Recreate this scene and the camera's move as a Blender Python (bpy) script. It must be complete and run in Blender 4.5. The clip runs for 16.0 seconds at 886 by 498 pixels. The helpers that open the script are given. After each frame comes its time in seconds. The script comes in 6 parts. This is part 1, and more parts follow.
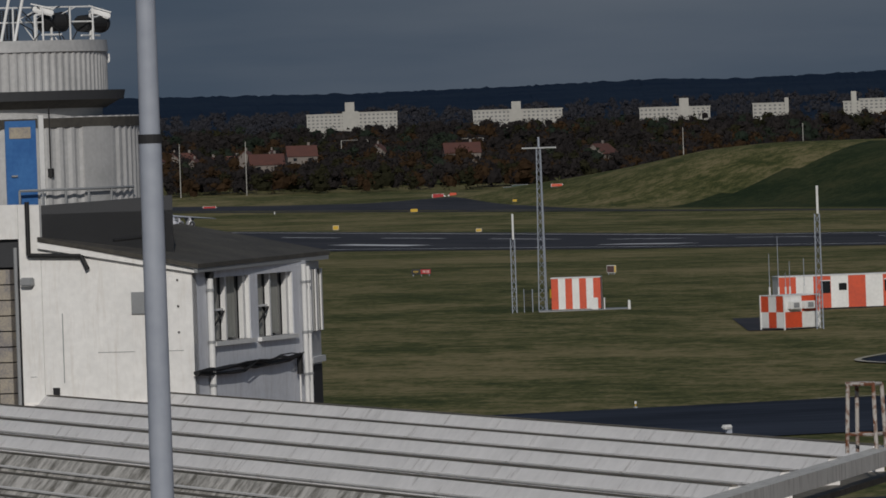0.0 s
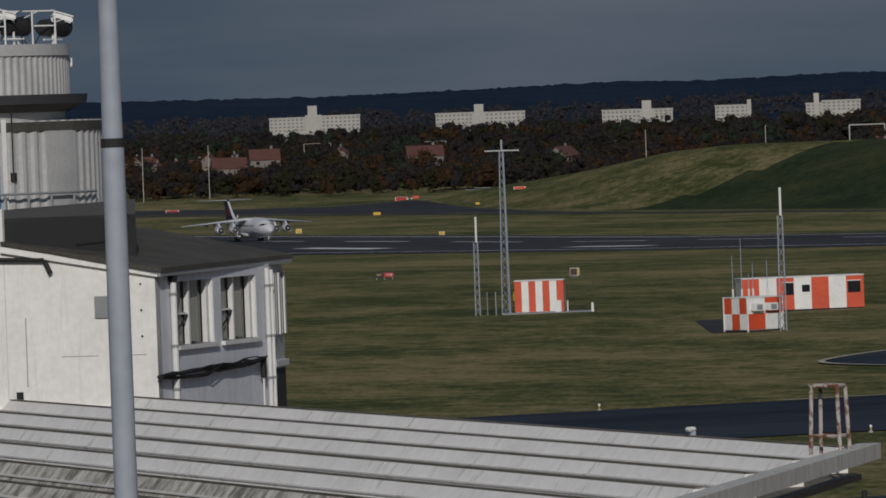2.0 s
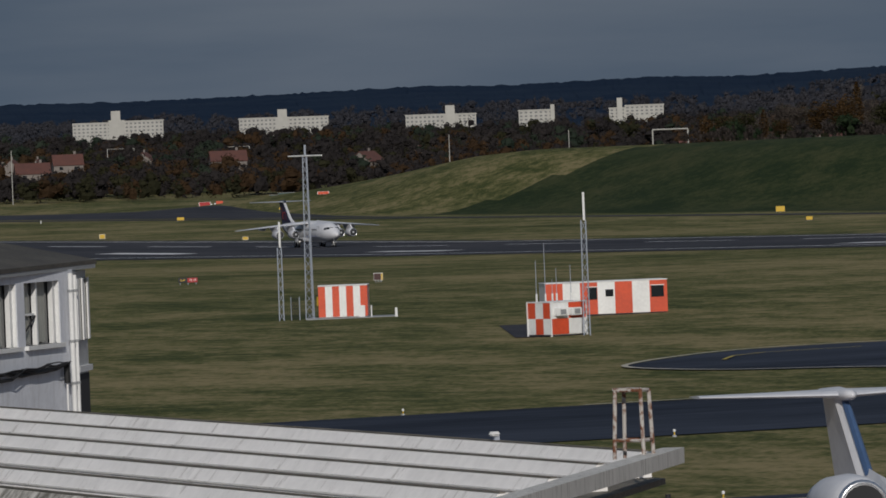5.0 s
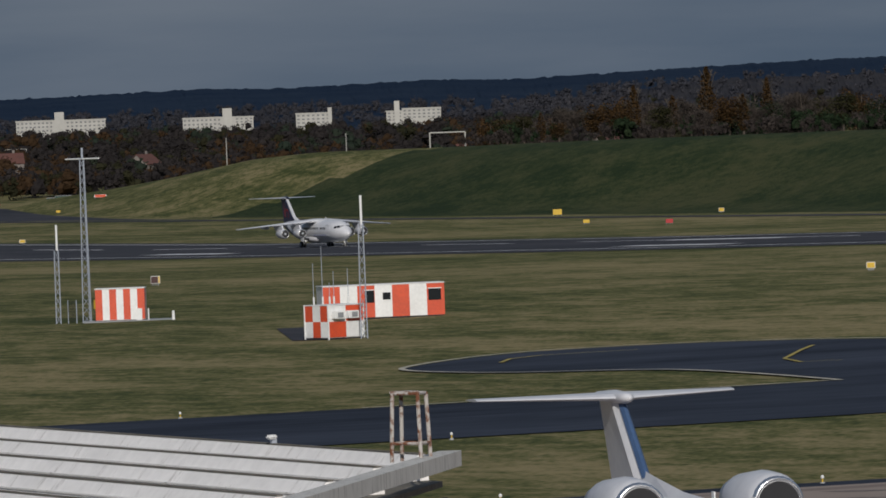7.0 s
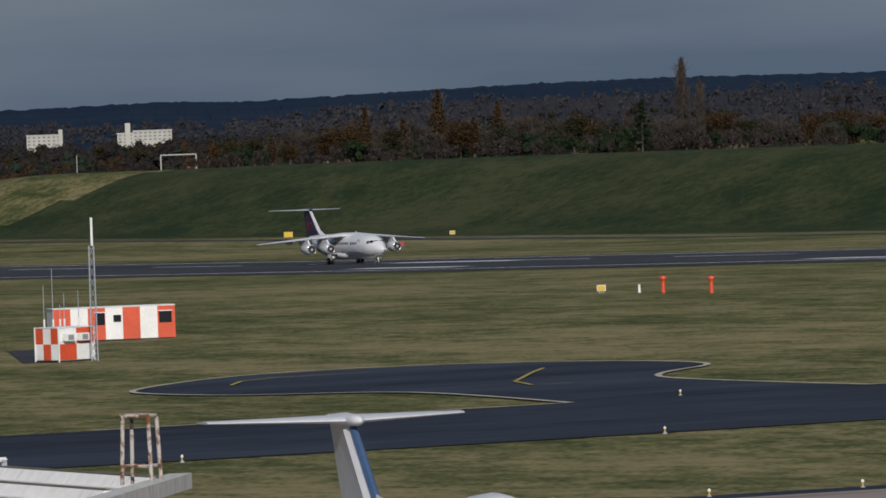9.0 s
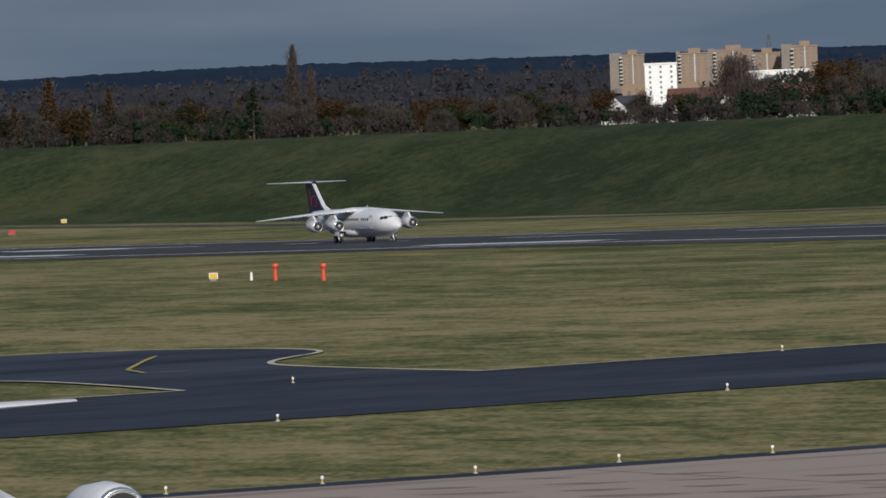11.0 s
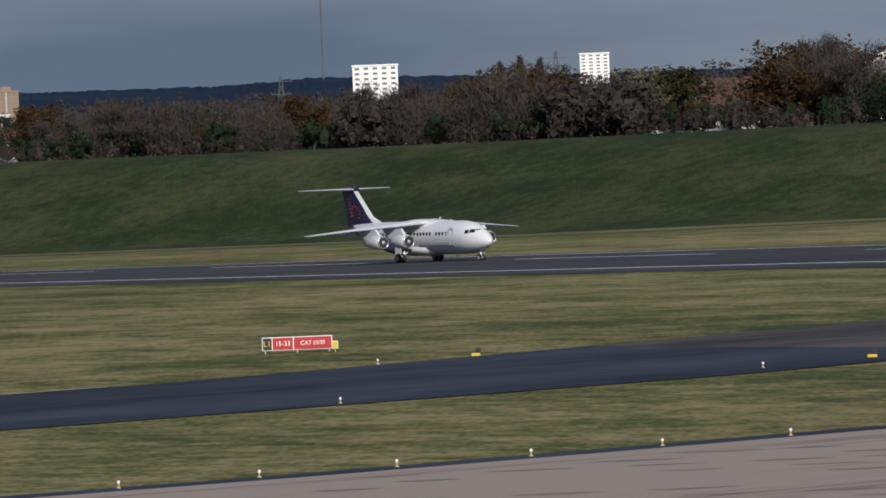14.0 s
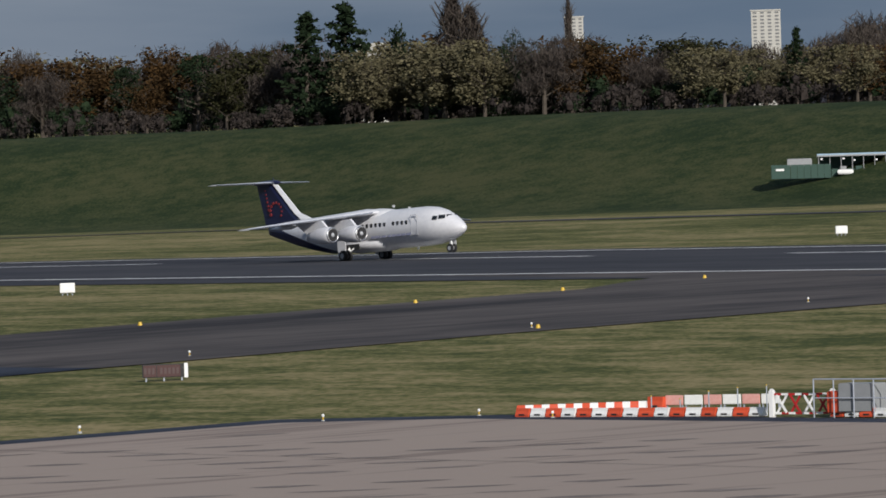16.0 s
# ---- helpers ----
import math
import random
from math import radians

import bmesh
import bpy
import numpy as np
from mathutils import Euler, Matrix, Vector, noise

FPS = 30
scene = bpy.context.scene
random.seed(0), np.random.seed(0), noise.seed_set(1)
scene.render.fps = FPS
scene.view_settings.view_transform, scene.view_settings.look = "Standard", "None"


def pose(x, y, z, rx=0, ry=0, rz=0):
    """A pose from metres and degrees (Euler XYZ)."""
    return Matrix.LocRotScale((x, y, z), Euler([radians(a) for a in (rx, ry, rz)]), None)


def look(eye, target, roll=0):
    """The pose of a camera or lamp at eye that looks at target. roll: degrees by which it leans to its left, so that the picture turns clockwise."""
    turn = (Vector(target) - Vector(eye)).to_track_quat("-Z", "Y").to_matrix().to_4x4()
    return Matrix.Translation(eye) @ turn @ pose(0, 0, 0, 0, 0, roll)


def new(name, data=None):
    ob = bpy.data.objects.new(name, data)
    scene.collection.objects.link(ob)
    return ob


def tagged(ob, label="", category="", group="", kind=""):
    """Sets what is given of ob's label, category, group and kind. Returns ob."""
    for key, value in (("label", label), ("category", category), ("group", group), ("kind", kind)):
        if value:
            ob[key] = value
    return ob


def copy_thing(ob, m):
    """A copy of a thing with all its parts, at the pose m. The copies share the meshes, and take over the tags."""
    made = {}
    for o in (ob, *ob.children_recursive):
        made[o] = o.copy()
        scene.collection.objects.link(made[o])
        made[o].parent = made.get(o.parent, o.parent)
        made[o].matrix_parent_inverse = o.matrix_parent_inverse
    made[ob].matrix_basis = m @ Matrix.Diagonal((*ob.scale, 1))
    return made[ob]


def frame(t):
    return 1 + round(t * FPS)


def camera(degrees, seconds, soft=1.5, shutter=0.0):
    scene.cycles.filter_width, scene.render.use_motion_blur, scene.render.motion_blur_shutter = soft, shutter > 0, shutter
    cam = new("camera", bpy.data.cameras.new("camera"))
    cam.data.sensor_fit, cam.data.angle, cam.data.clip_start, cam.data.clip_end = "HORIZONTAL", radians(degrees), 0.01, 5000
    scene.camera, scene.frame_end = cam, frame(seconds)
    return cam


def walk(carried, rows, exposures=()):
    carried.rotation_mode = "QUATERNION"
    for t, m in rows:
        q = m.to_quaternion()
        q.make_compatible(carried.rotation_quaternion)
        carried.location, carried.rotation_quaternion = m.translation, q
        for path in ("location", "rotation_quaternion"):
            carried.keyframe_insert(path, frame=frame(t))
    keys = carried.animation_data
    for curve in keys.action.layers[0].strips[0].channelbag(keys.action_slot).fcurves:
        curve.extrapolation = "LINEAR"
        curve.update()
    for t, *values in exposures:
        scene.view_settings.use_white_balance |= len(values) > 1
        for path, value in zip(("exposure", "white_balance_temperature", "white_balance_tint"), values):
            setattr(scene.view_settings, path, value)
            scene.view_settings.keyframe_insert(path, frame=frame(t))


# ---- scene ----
# ---- camera: a tripod on a roof terrace, panning with the airliner ----
EYE = Vector((0, 0, 15))


def aim(pan, tilt, roll):
    """Heading clockwise from +Y, elevation and lean in degrees."""
    a, e = radians(pan), radians(tilt)
    way = Vector((math.sin(a) * math.cos(e), math.cos(a) * math.cos(e), math.sin(e)))
    return look(EYE, EYE + way * 100, -roll)


cam = camera(6.6496, 16.0, 1.7)
walk(cam, [(t, aim(p, e, r)) for t, p, e, r in (
    (0.0, -71.400, -0.850, 1.948),
    (0.5, -71.450, -0.858, 1.912),
    (1.0, -71.430, -0.832, 1.968),
    (1.5, -71.206, -0.831, 2.067),
    (2.0, -71.122, -0.837, 2.138),
    (2.5, -70.980, -0.861, 2.195),
    (3.0, -70.684, -0.953, 2.283),
    (3.2, -70.557, -1.002, 2.258),
    (5.5, -69.324, -0.804, 2.136),
    (6.0, -68.912, -0.831, 2.059),
    (6.5, -68.444, -0.896, 2.113),
    (7.0, -67.973, -0.895, 2.156),
    (7.5, -67.523, -0.904, 2.112),
    (8.0, -67.097, -0.787, 1.965),
    (8.5, -66.559, -0.762, 1.983),
    (10.8, -63.349, -0.995, 2.253),
    (11.0, -63.036, -1.001, 2.273),
    (11.5, -62.285, -0.991, 2.246),
    (12.0, -61.340, -0.969, 2.240),
    (12.5, -60.378, -0.904, 2.104),
    (13.0, -59.042, -0.840, 2.067),
    (13.5, -58.081, -0.868, 2.301),
    (14.0, -57.033, -0.894, 2.277),
    (14.5, -55.406, -0.860, 1.736),
    (14.7, -54.659, -0.882, 1.886),
    (15.0, -53.734, -0.958, 2.212),
    (15.3, -52.927, -0.997, 2.112),
    (15.5, -52.009, -1.017, 2.031),
    (15.8, -50.741, -1.064, 1.936),
    (16.0, -50.046, -0.996, 1.802),
)], exposures=[(0, -1.02), (3, -0.88), (6, -0.55), (8.5, -0.3), (11, -0.02), (13, 0.12), (16, 0.12)])

# ---- light: low autumn sun from behind the camera, slate cloud over the horizon ----
SUN_AZ, SUN_EL = 108.0, 26.0
world = bpy.data.worlds.new("sky")
scene.world = world
world.use_nodes = True
wn, wl = world.node_tree.nodes, world.node_tree.links
wn.clear()
w_out = wn.new("ShaderNodeOutputWorld")
w_bg = wn.new("ShaderNodeBackground")
w_sky = wn.new("ShaderNodeTexSky")
w_sky.sky_type, w_sky.sun_disc = "NISHITA", False
w_sky.sun_elevation, w_sky.sun_rotation = radians(SUN_EL), radians(SUN_AZ)
w_tc = wn.new("ShaderNodeTexCoord")
w_map = wn.new("ShaderNodeMapping")
w_map.inputs["Scale"].default_value = (5, 5, 38)
w_noise = wn.new("ShaderNodeTexNoise")
w_noise.inputs["Scale"].default_value, w_noise.inputs["Detail"].default_value = 1.6, 5
w_ramp = wn.new("ShaderNodeValToRGB")
w_ramp.color_ramp.elements[0].position, w_ramp.color_ramp.elements[0].color = 0.38, (0.96, 1.34, 1.90, 1)
w_ramp.color_ramp.elements[1].position, w_ramp.color_ramp.elements[1].color = 0.66, (1.62, 1.96, 2.46, 1)
w_sep = wn.new("ShaderNodeSeparateXYZ")
w_rng = wn.new("ShaderNodeMapRange")
w_rng.inputs["From Min"].default_value, w_rng.inputs["From Max"].default_value = 0.1, 0.6
w_rng.inputs["To Min"].default_value, w_rng.inputs["To Max"].default_value = 1.0, 0.25
w_mix = wn.new("ShaderNodeMix")
w_mix.data_type = "RGBA"
wl.new(w_tc.outputs["Generated"], w_map.inputs["Vector"])
wl.new(w_map.outputs["Vector"], w_noise.inputs["Vector"])
wl.new(w_noise.outputs["Fac"], w_ramp.inputs["Fac"])
wl.new(w_tc.outputs["Generated"], w_sep.inputs["Vector"])
wl.new(w_sep.outputs["Z"], w_rng.inputs["Value"])
wl.new(w_rng.outputs["Result"], w_mix.inputs["Factor"])
wl.new(w_sky.outputs["Color"], w_mix.inputs["A"])
wl.new(w_ramp.outputs["Color"], w_mix.inputs["B"])
wl.new(w_mix.outputs["Result"], w_bg.inputs["Color"])
w_bg.inputs["Strength"].default_value = 0.11
wl.new(w_bg.outputs["Background"], w_out.inputs["Surface"])

sun_data = bpy.data.lights.new("sun", "SUN")
sun_data.energy, sun_data.angle, sun_data.color = 3.9, radians(0.53), (1.0, 0.955, 0.89)
sun = new("sun", sun_data)
sa, se = radians(SUN_AZ), radians(SUN_EL)
sun.matrix_world = look((math.sin(sa) * math.cos(se) * 50, math.cos(sa) * math.cos(se) * 50, math.sin(se) * 50), (0, 0, 0))


# ---- materials ----
def mat(name, a, b=None, scale=1.0, rough=0.7, metal=0.0, bump=0.0, fine=8.0, stretch=(1, 1, 1), low=0.35, high=0.65, spec=0.5, island=0.0, turn=0.0):
    """Two colours mixed by a coarse and a fine noise in metres; bump from the fine one; island: brightness change per loose piece."""
    m = bpy.data.materials.new(name)
    m.use_nodes = True
    n, l = m.node_tree.nodes, m.node_tree.links
    p = n["Principled BSDF"]
    p.inputs["Roughness"].default_value, p.inputs["Metallic"].default_value = rough, metal
    p.inputs["Specular IOR Level"].default_value = spec
    b = b or tuple(c * 0.8 for c in a)
    geo = n.new("ShaderNodeTexCoord")
    mp = n.new("ShaderNodeMapping")
    mp.inputs["Scale"].default_value = stretch
    mp.inputs["Rotation"].default_value = (0, 0, radians(turn))
    l.new(geo.outputs["Object"], mp.inputs["Vector"])
    n1 = n.new("ShaderNodeTexNoise")
    n1.inputs["Scale"].default_value, n1.inputs["Detail"].default_value = scale, 4
    n2 = n.new("ShaderNodeTexNoise")
    n2.inputs["Scale"].default_value, n2.inputs["Detail"].default_value = scale * fine, 3
    l.new(mp.outputs["Vector"], n1.inputs["Vector"])
    l.new(mp.outputs["Vector"], n2.inputs["Vector"])
    add = n.new("ShaderNodeMix")
    add.inputs["Factor"].default_value = 0.42
    l.new(n1.outputs["Fac"], add.inputs["A"])
    l.new(n2.outputs["Fac"], add.inputs["B"])
    rp = n.new("ShaderNodeValToRGB")
    rp.color_ramp.elements[0].position, rp.color_ramp.elements[0].color = low, (*a, 1)
    rp.color_ramp.elements[1].position, rp.color_ramp.elements[1].color = high, (*b, 1)
    l.new(add.outputs["Result"], rp.inputs["Fac"])
    out = rp.outputs["Color"]
    if island:
        gm = n.new("ShaderNodeNewGeometry")
        mr = n.new("ShaderNodeMapRange")
        mr.inputs["To Min"].default_value, mr.inputs["To Max"].default_value = 1 - island, 1 + island
        l.new(gm.outputs["Random Per Island"], mr.inputs["Value"])
        hs = n.new("ShaderNodeHueSaturation")
        l.new(out, hs.inputs["Color"])
        l.new(mr.outputs["Result"], hs.inputs["Value"])
        out = hs.outputs["Color"]
    l.new(out, p.inputs["Base Color"])
    if bump:
        bp = n.new("ShaderNodeBump")
        bp.inputs["Strength"].default_value, bp.inputs["Distance"].default_value = bump, 0.05
        l.new(n2.outputs["Fac"], bp.inputs["Height"])
        l.new(bp.outputs["Normal"], p.inputs["Normal"])
    return m


def streaked(name, a, stain, scale=1.5, wide=(5.5, 5.5, 0.55), low=0.52):
    """Weathered pale concrete or render: vertical run-off streaks and blotches."""
    m = mat(name, a, tuple(c * 0.86 for c in a), scale, 0.8, bump=0.15)
    n, l = m.node_tree.nodes, m.node_tree.links
    p = n["Principled BSDF"]
    base = p.inputs["Base Color"].links[0].from_socket
    tc = n.new("ShaderNodeTexCoord")
    mp = n.new("ShaderNodeMapping")
    mp.inputs["Scale"].default_value = wide
    ns = n.new("ShaderNodeTexNoise")
    ns.inputs["Scale"].default_value, ns.inputs["Detail"].default_value, ns.inputs["Roughness"].default_value = 1.3, 6, 0.72
    l.new(tc.outputs["Object"], mp.inputs["Vector"])
    l.new(mp.outputs["Vector"], ns.inputs["Vector"])
    rp = n.new("ShaderNodeValToRGB")
    rp.color_ramp.elements[0].position, rp.color_ramp.elements[0].color = low, (0, 0, 0, 1)
    rp.color_ramp.elements[1].position, rp.color_ramp.elements[1].color = low + 0.2, (0.85, 0.85, 0.85, 1)
    l.new(ns.outputs["Fac"], rp.inputs["Fac"])
    mx = n.new("ShaderNodeMix")
    mx.data_type = "RGBA"
    mx.inputs["B"].default_value = (*stain, 1)
    l.new(rp.outputs["Color"], mx.inputs["Factor"])
    l.new(base, mx.inputs["A"])
    l.new(mx.outputs["Result"], p.inputs["Base Color"])
    return m


def plain(name, c, rough=0.5, metal=0.0, spec=0.5):
    return mat(name, c, tuple(v * 0.88 for v in c), 2.0, rough, metal, spec=spec)




def grass(name, dark, green, straw, shift):
    """Mown grass: broad patches, metre-wide clumps and tufts between dark green, green and straw."""
    m = mat(name, green, green, 0.5, 0.95, bump=0.6, fine=3, spec=0.08)
    n, l = m.node_tree.nodes, m.node_tree.links
    p = n["Principled BSDF"]
    tc = n.new("ShaderNodeTexCoord")
    total = None
    for scale, weight, stretch in ((0.009, 0.22, (1, 1.6, 1)), (0.07, 0.24, (0.6, 1.3, 1)), (0.4, 0.24, (0.7, 1.2, 1)), (2.2, 0.30, (1, 1, 1))):
        mp = n.new("ShaderNodeMapping")
        mp.inputs["Scale"].default_value = stretch
        mp.inputs["Rotation"].default_value = (0, 0, 0.25 * scale)
        ns = n.new("ShaderNodeTexNoise")
        ns.inputs["Scale"].default_value, ns.inputs["Detail"].default_value = scale, 3
        ml = n.new("ShaderNodeMath")
        ml.operation = "MULTIPLY_ADD"
        ml.inputs[1].default_value = weight
        l.new(tc.outputs["Object"], mp.inputs["Vector"])
        l.new(mp.outputs["Vector"], ns.inputs["Vector"])
        l.new(ns.outputs["Fac"], ml.inputs[0])
        if total is None:
            ml.inputs[2].default_value = shift
        else:
            l.new(total, ml.inputs[2])
        total = ml.outputs["Value"]
    rp = n.new("ShaderNodeValToRGB")
    rp.color_ramp.elements[0].position, rp.color_ramp.elements[0].color = 0.44, (*dark, 1)
    rp.color_ramp.elements[1].position, rp.color_ramp.elements[1].color = 0.58, (*straw, 1)
    e = rp.color_ramp.elements.new(0.49)
    e.color = (*green, 1)
    l.new(total, rp.inputs["Fac"])
    l.new(rp.outputs["Color"], p.inputs["Base Color"])
    return m


GRASS = grass("grass", (0.044, 0.056, 0.018), (0.100, 0.104, 0.036), (0.255, 0.208, 0.106), 0.01)
# greener grass of the bank, darkened further to hold cloud shade
SHADED_BANK_GRASS = grass("shaded_bank_grass", (0.018, 0.030, 0.012), (0.031, 0.044, 0.017), (0.063, 0.066, 0.029), -0.005)
RUNWAY = mat("runway_asphalt", (0.030, 0.032, 0.040), (0.066, 0.066, 0.074), 0.05, 0.95, bump=0.2, fine=10, stretch=(0.3, 1.5, 1), spec=0.1)
# damp asphalt; its blue tones paint the sky's reflection into the colour
TAXI = mat("sky_tinted_damp_asphalt", (0.012, 0.015, 0.024), (0.045, 0.053, 0.074), 0.06, 0.8, bump=0.15, fine=9, stretch=(1.2, 0.3, 1), spec=0.12)
OLD_TAXI = mat("worn_brown_asphalt", (0.028, 0.026, 0.028), (0.098, 0.086, 0.082), 0.05, 0.9, bump=0.2, fine=7, stretch=(1.6, 0.35, 1), low=0.36, high=0.62, spec=0.12, turn=-40)
APRON = mat("concrete_slab", (0.21, 0.168, 0.145), (0.30, 0.245, 0.21), 0.09, 0.9, bump=0.1, fine=5, stretch=(1.9, 0.12, 1), low=0.40, high=0.47, spec=0.15, turn=-52)
JOINT = plain("joint_sealant", (0.09, 0.08, 0.075), 0.9)
WHITE_MARK = mat("worn_white_marking", (0.85, 0.85, 0.84), (0.68, 0.68, 0.68), 0.5, 0.7)
YELLOW_MARK = mat("worn_yellow_marking", (0.5, 0.38, 0.06), (0.3, 0.24, 0.07), 0.5, 0.7)
VERGE = mat("pale_kerb_line", (0.55, 0.5, 0.4), (0.35, 0.33, 0.27), 0.6, 0.9)


# ---- mesh helpers ----
def part(name, bm, material, parent=None, label="", smooth=False):
    me = bpy.data.meshes.new(name)
    if smooth:
        for fc in bm.faces:
            fc.smooth = True
    bm.to_mesh(me)
    bm.free()
    me.materials.append(material)
    ob = new(name, me)
    if parent is not None:
        ob.parent = parent
    if label:
        ob["label"] = label
    return ob


def thing(name, label, category, m=None, group=""):
    ob = new(name)
    ob.empty_display_size = 0.3
    if m is not None:
        ob.matrix_world = m
    return tagged(ob, label, category, group)


def box(bm, c, s, rz=0.0, bevel=0.0):
    """Box of size s round the centre c, turned rz degrees."""
    r = bmesh.ops.create_cube(bm, size=1.0, matrix=Matrix.Translation(c) @ Matrix.Rotation(radians(rz), 4, "Z") @ Matrix.Diagonal((*s, 1)))
    if bevel:
        es = {e for v in r["verts"] for e in v.link_edges}
        bmesh.ops.bevel(bm, geom=list(es), offset=bevel, segments=2, affect="EDGES")
    return bm


def tube(bm, a, b, r0, r1=None, n=8):
    """Round bar from a to b."""
    a, b = Vector(a), Vector(b)
    r1 = r0 if r1 is None else r1
    q = (b - a).to_track_quat("Z", "Y")
    rings = []
    for p, r in ((a, r0), (b, r1)):
        rings.append([bm.verts.new(p + q @ Vector((r * math.cos(k * math.tau / n), r * math.sin(k * math.tau / n), 0))) for k in range(n)])
    for k in range(n):
        bm.faces.new((rings[0][k], rings[0][(k + 1) % n], rings[1][(k + 1) % n], rings[1][k]))
    bm.faces.new(rings[0][::-1])
    bm.faces.new(rings[1])
    return bm


def loft(bm, rings, caps=True):
    """Skin over rings of equally many points."""
    vs = [[bm.verts.new(p) for p in r] for r in rings]
    n = len(vs[0])
    for a, b in zip(vs, vs[1:]):
        for k in range(n):
            bm.faces.new((a[k], a[(k + 1) % n], b[(k + 1) % n], b[k]))
    if caps:
        bm.faces.new(vs[0][::-1])
        bm.faces.new(vs[-1])
    bmesh.ops.recalc_face_normals(bm, faces=bm.faces)
    return bm


def prism(bm, pts, z0, z1):
    """Upright prism over a flat outline."""
    return loft(bm, [[(x, y, z0) for x, y in pts], [(x, y, z1) for x, y in pts]])


def B():
    return bmesh.new()


def polar(az, d, el=0.0):
    """Place at heading az, ground distance d, seen at elevation el from the terrace."""
    a = radians(az)
    return Vector((d * math.sin(a), d * math.cos(a), 15 + d * math.tan(radians(el))))


# ---- the ground: one sheet ----
def smooth(v, a, b):
    v = min(max((v - a) / (b - a), 0.0), 1.0)
    return v * v * (3 - 2 * v)


PX = (-6000, -1436, -1235, -1059, -896, -724, -539, -400, 3000)
PZ = (-3.8, -3.75, -3.75, -2.6, -1.2, 0.6, 2.05, 2.6, 2.6)
BX = (-6000, -2200, -2135, -2076, -2025, -1979, -1932, -1858, -1738, -1476, -1148, -956, -897, -790, 3000)
BZ = (-3.8, -3.8, 0.1, 3.8, 6.7, 9.0, 10.2, 10.4, 11.0, 11.5, 12.5, 13.9, 14.7, 15.3, 15.8)


def gz(x, y):
    """Height of the ground."""
    z = float(np.interp(x, PX, PZ)) * smooth(y, 120, 420)
    z += 1.2 * smooth(y, 480, 600) * smooth(x, -1150, -680)
    foot = z - 2.0 * smooth(y, 600, 690) * smooth(-x, 900, 1500)
    top = float(np.interp(x, BX, BZ))
    wob = 4 * math.sin(x / 90) + 3 * math.sin(x / 37 + 1)
    z = foot + max(top - foot, 0) * smooth(y, 696 + wob, 752 + wob)
    z -= max(top - foot, 0) * 0.5 * smooth(y, 790, 900)
    d = math.hypot(x, y)
    z += 17 * smooth(d, 2500, 3400) + 20 * smooth(d, 3400, 4600)
    return z


def sheet(xs, ys, lift=0.0, hole=None):
    """A grid over the ground, lifted."""
    bm = B()
    vs = [[bm.verts.new((x, y, gz(x, y) + lift)) for y in ys] for x in xs]
    for i in range(len(xs) - 1):
        for j in range(len(ys) - 1):
            bm.faces.new((vs[i][j], vs[i + 1][j], vs[i + 1][j + 1], vs[i][j + 1]))
    return bm


def span(a, b, step):
    n = max(1, round(abs(b - a) / step))
    return [a + (b - a) * k / n for k in range(n + 1)]


gx = span(-6000, -2400, 120)[:-1] + span(-2400, -100, 10)[:-1] + span(-100, 1500, 100)
gy = span(-1500, -50, 150)[:-1] + span(-50, 680, 10)[:-1] + span(680, 800, 5)[:-1] + span(800, 1000, 20)[:-1] + span(1000, 6000, 125)
ground = tagged(part("ground", sheet(gx, gy), GRASS, smooth=True), "mown airfield grass, green and straw-coloured in streaks", "grass", kind="structure")
ground.data.materials.append(SHADED_BANK_GRASS)
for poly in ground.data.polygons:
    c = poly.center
    # the darkened grass ends along the slanting edge of the cloud shadow
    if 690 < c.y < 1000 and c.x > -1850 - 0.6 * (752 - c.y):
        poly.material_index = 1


def flat(name, outline, lift, material, label, category, step=12.0):
    """A paved area over the ground inside an outline of (x, y) points, cut into cells so that it follows the ground."""
    bm = B()
    vs = [bm.verts.new((x, y, 0)) for x, y in outline]
    bm.faces.new(vs)
    xs, ys = [p[0] for p in outline], [p[1] for p in outline]
    for axis, lo, hi in ((0, min(xs), max(xs)), (1, min(ys), max(ys))):
        v = math.ceil(lo / step) * step
        while v < hi:
            co, no = [0, 0, 0], [0, 0, 0]
            co[axis], no[axis] = v, 1
            bmesh.ops.bisect_plane(bm, geom=bm.verts[:] + bm.edges[:] + bm.faces[:], plane_co=co, plane_no=no)
            v += step
    for v in bm.verts:
        v.co.z = gz(v.co.x, v.co.y) + lift
    bmesh.ops.recalc_face_normals(bm, faces=bm.faces)
    for fc in bm.faces:
        if fc.normal.z < 0:
            fc.normal_flip()
    return tagged(part(name, bm, material), label, category, kind="structure")


def strip(pts, half, lift, bm=None):
    """A painted line along points on the ground."""
    bm = bm or B()
    dense = []
    for (x0, y0), (x1, y1) in zip(pts, pts[1:]):
        n = max(1, int(math.hypot(x1 - x0, y1 - y0) / 8))
        dense += [(x0 + (x1 - x0) * k / n, y0 + (y1 - y0) * k / n) for k in range(n)]
    dense.append(pts[-1])
    rows = []
    for k, (x, y) in enumerate(dense):
        a, b = dense[max(k - 1, 0)], dense[min(k + 1, len(dense) - 1)]
        t = Vector((b[0] - a[0], b[1] - a[1])).normalized()
        rows.append([bm.verts.new((x + s * t.y * half, y - s * t.x * half, gz(x + s * t.y * half, y - s * t.x * half) + lift)) for s in (-1, 1)])
    for p, q in zip(rows, rows[1:]):
        bm.faces.new((p[0], p[1], q[1], q[0]))
    return bm


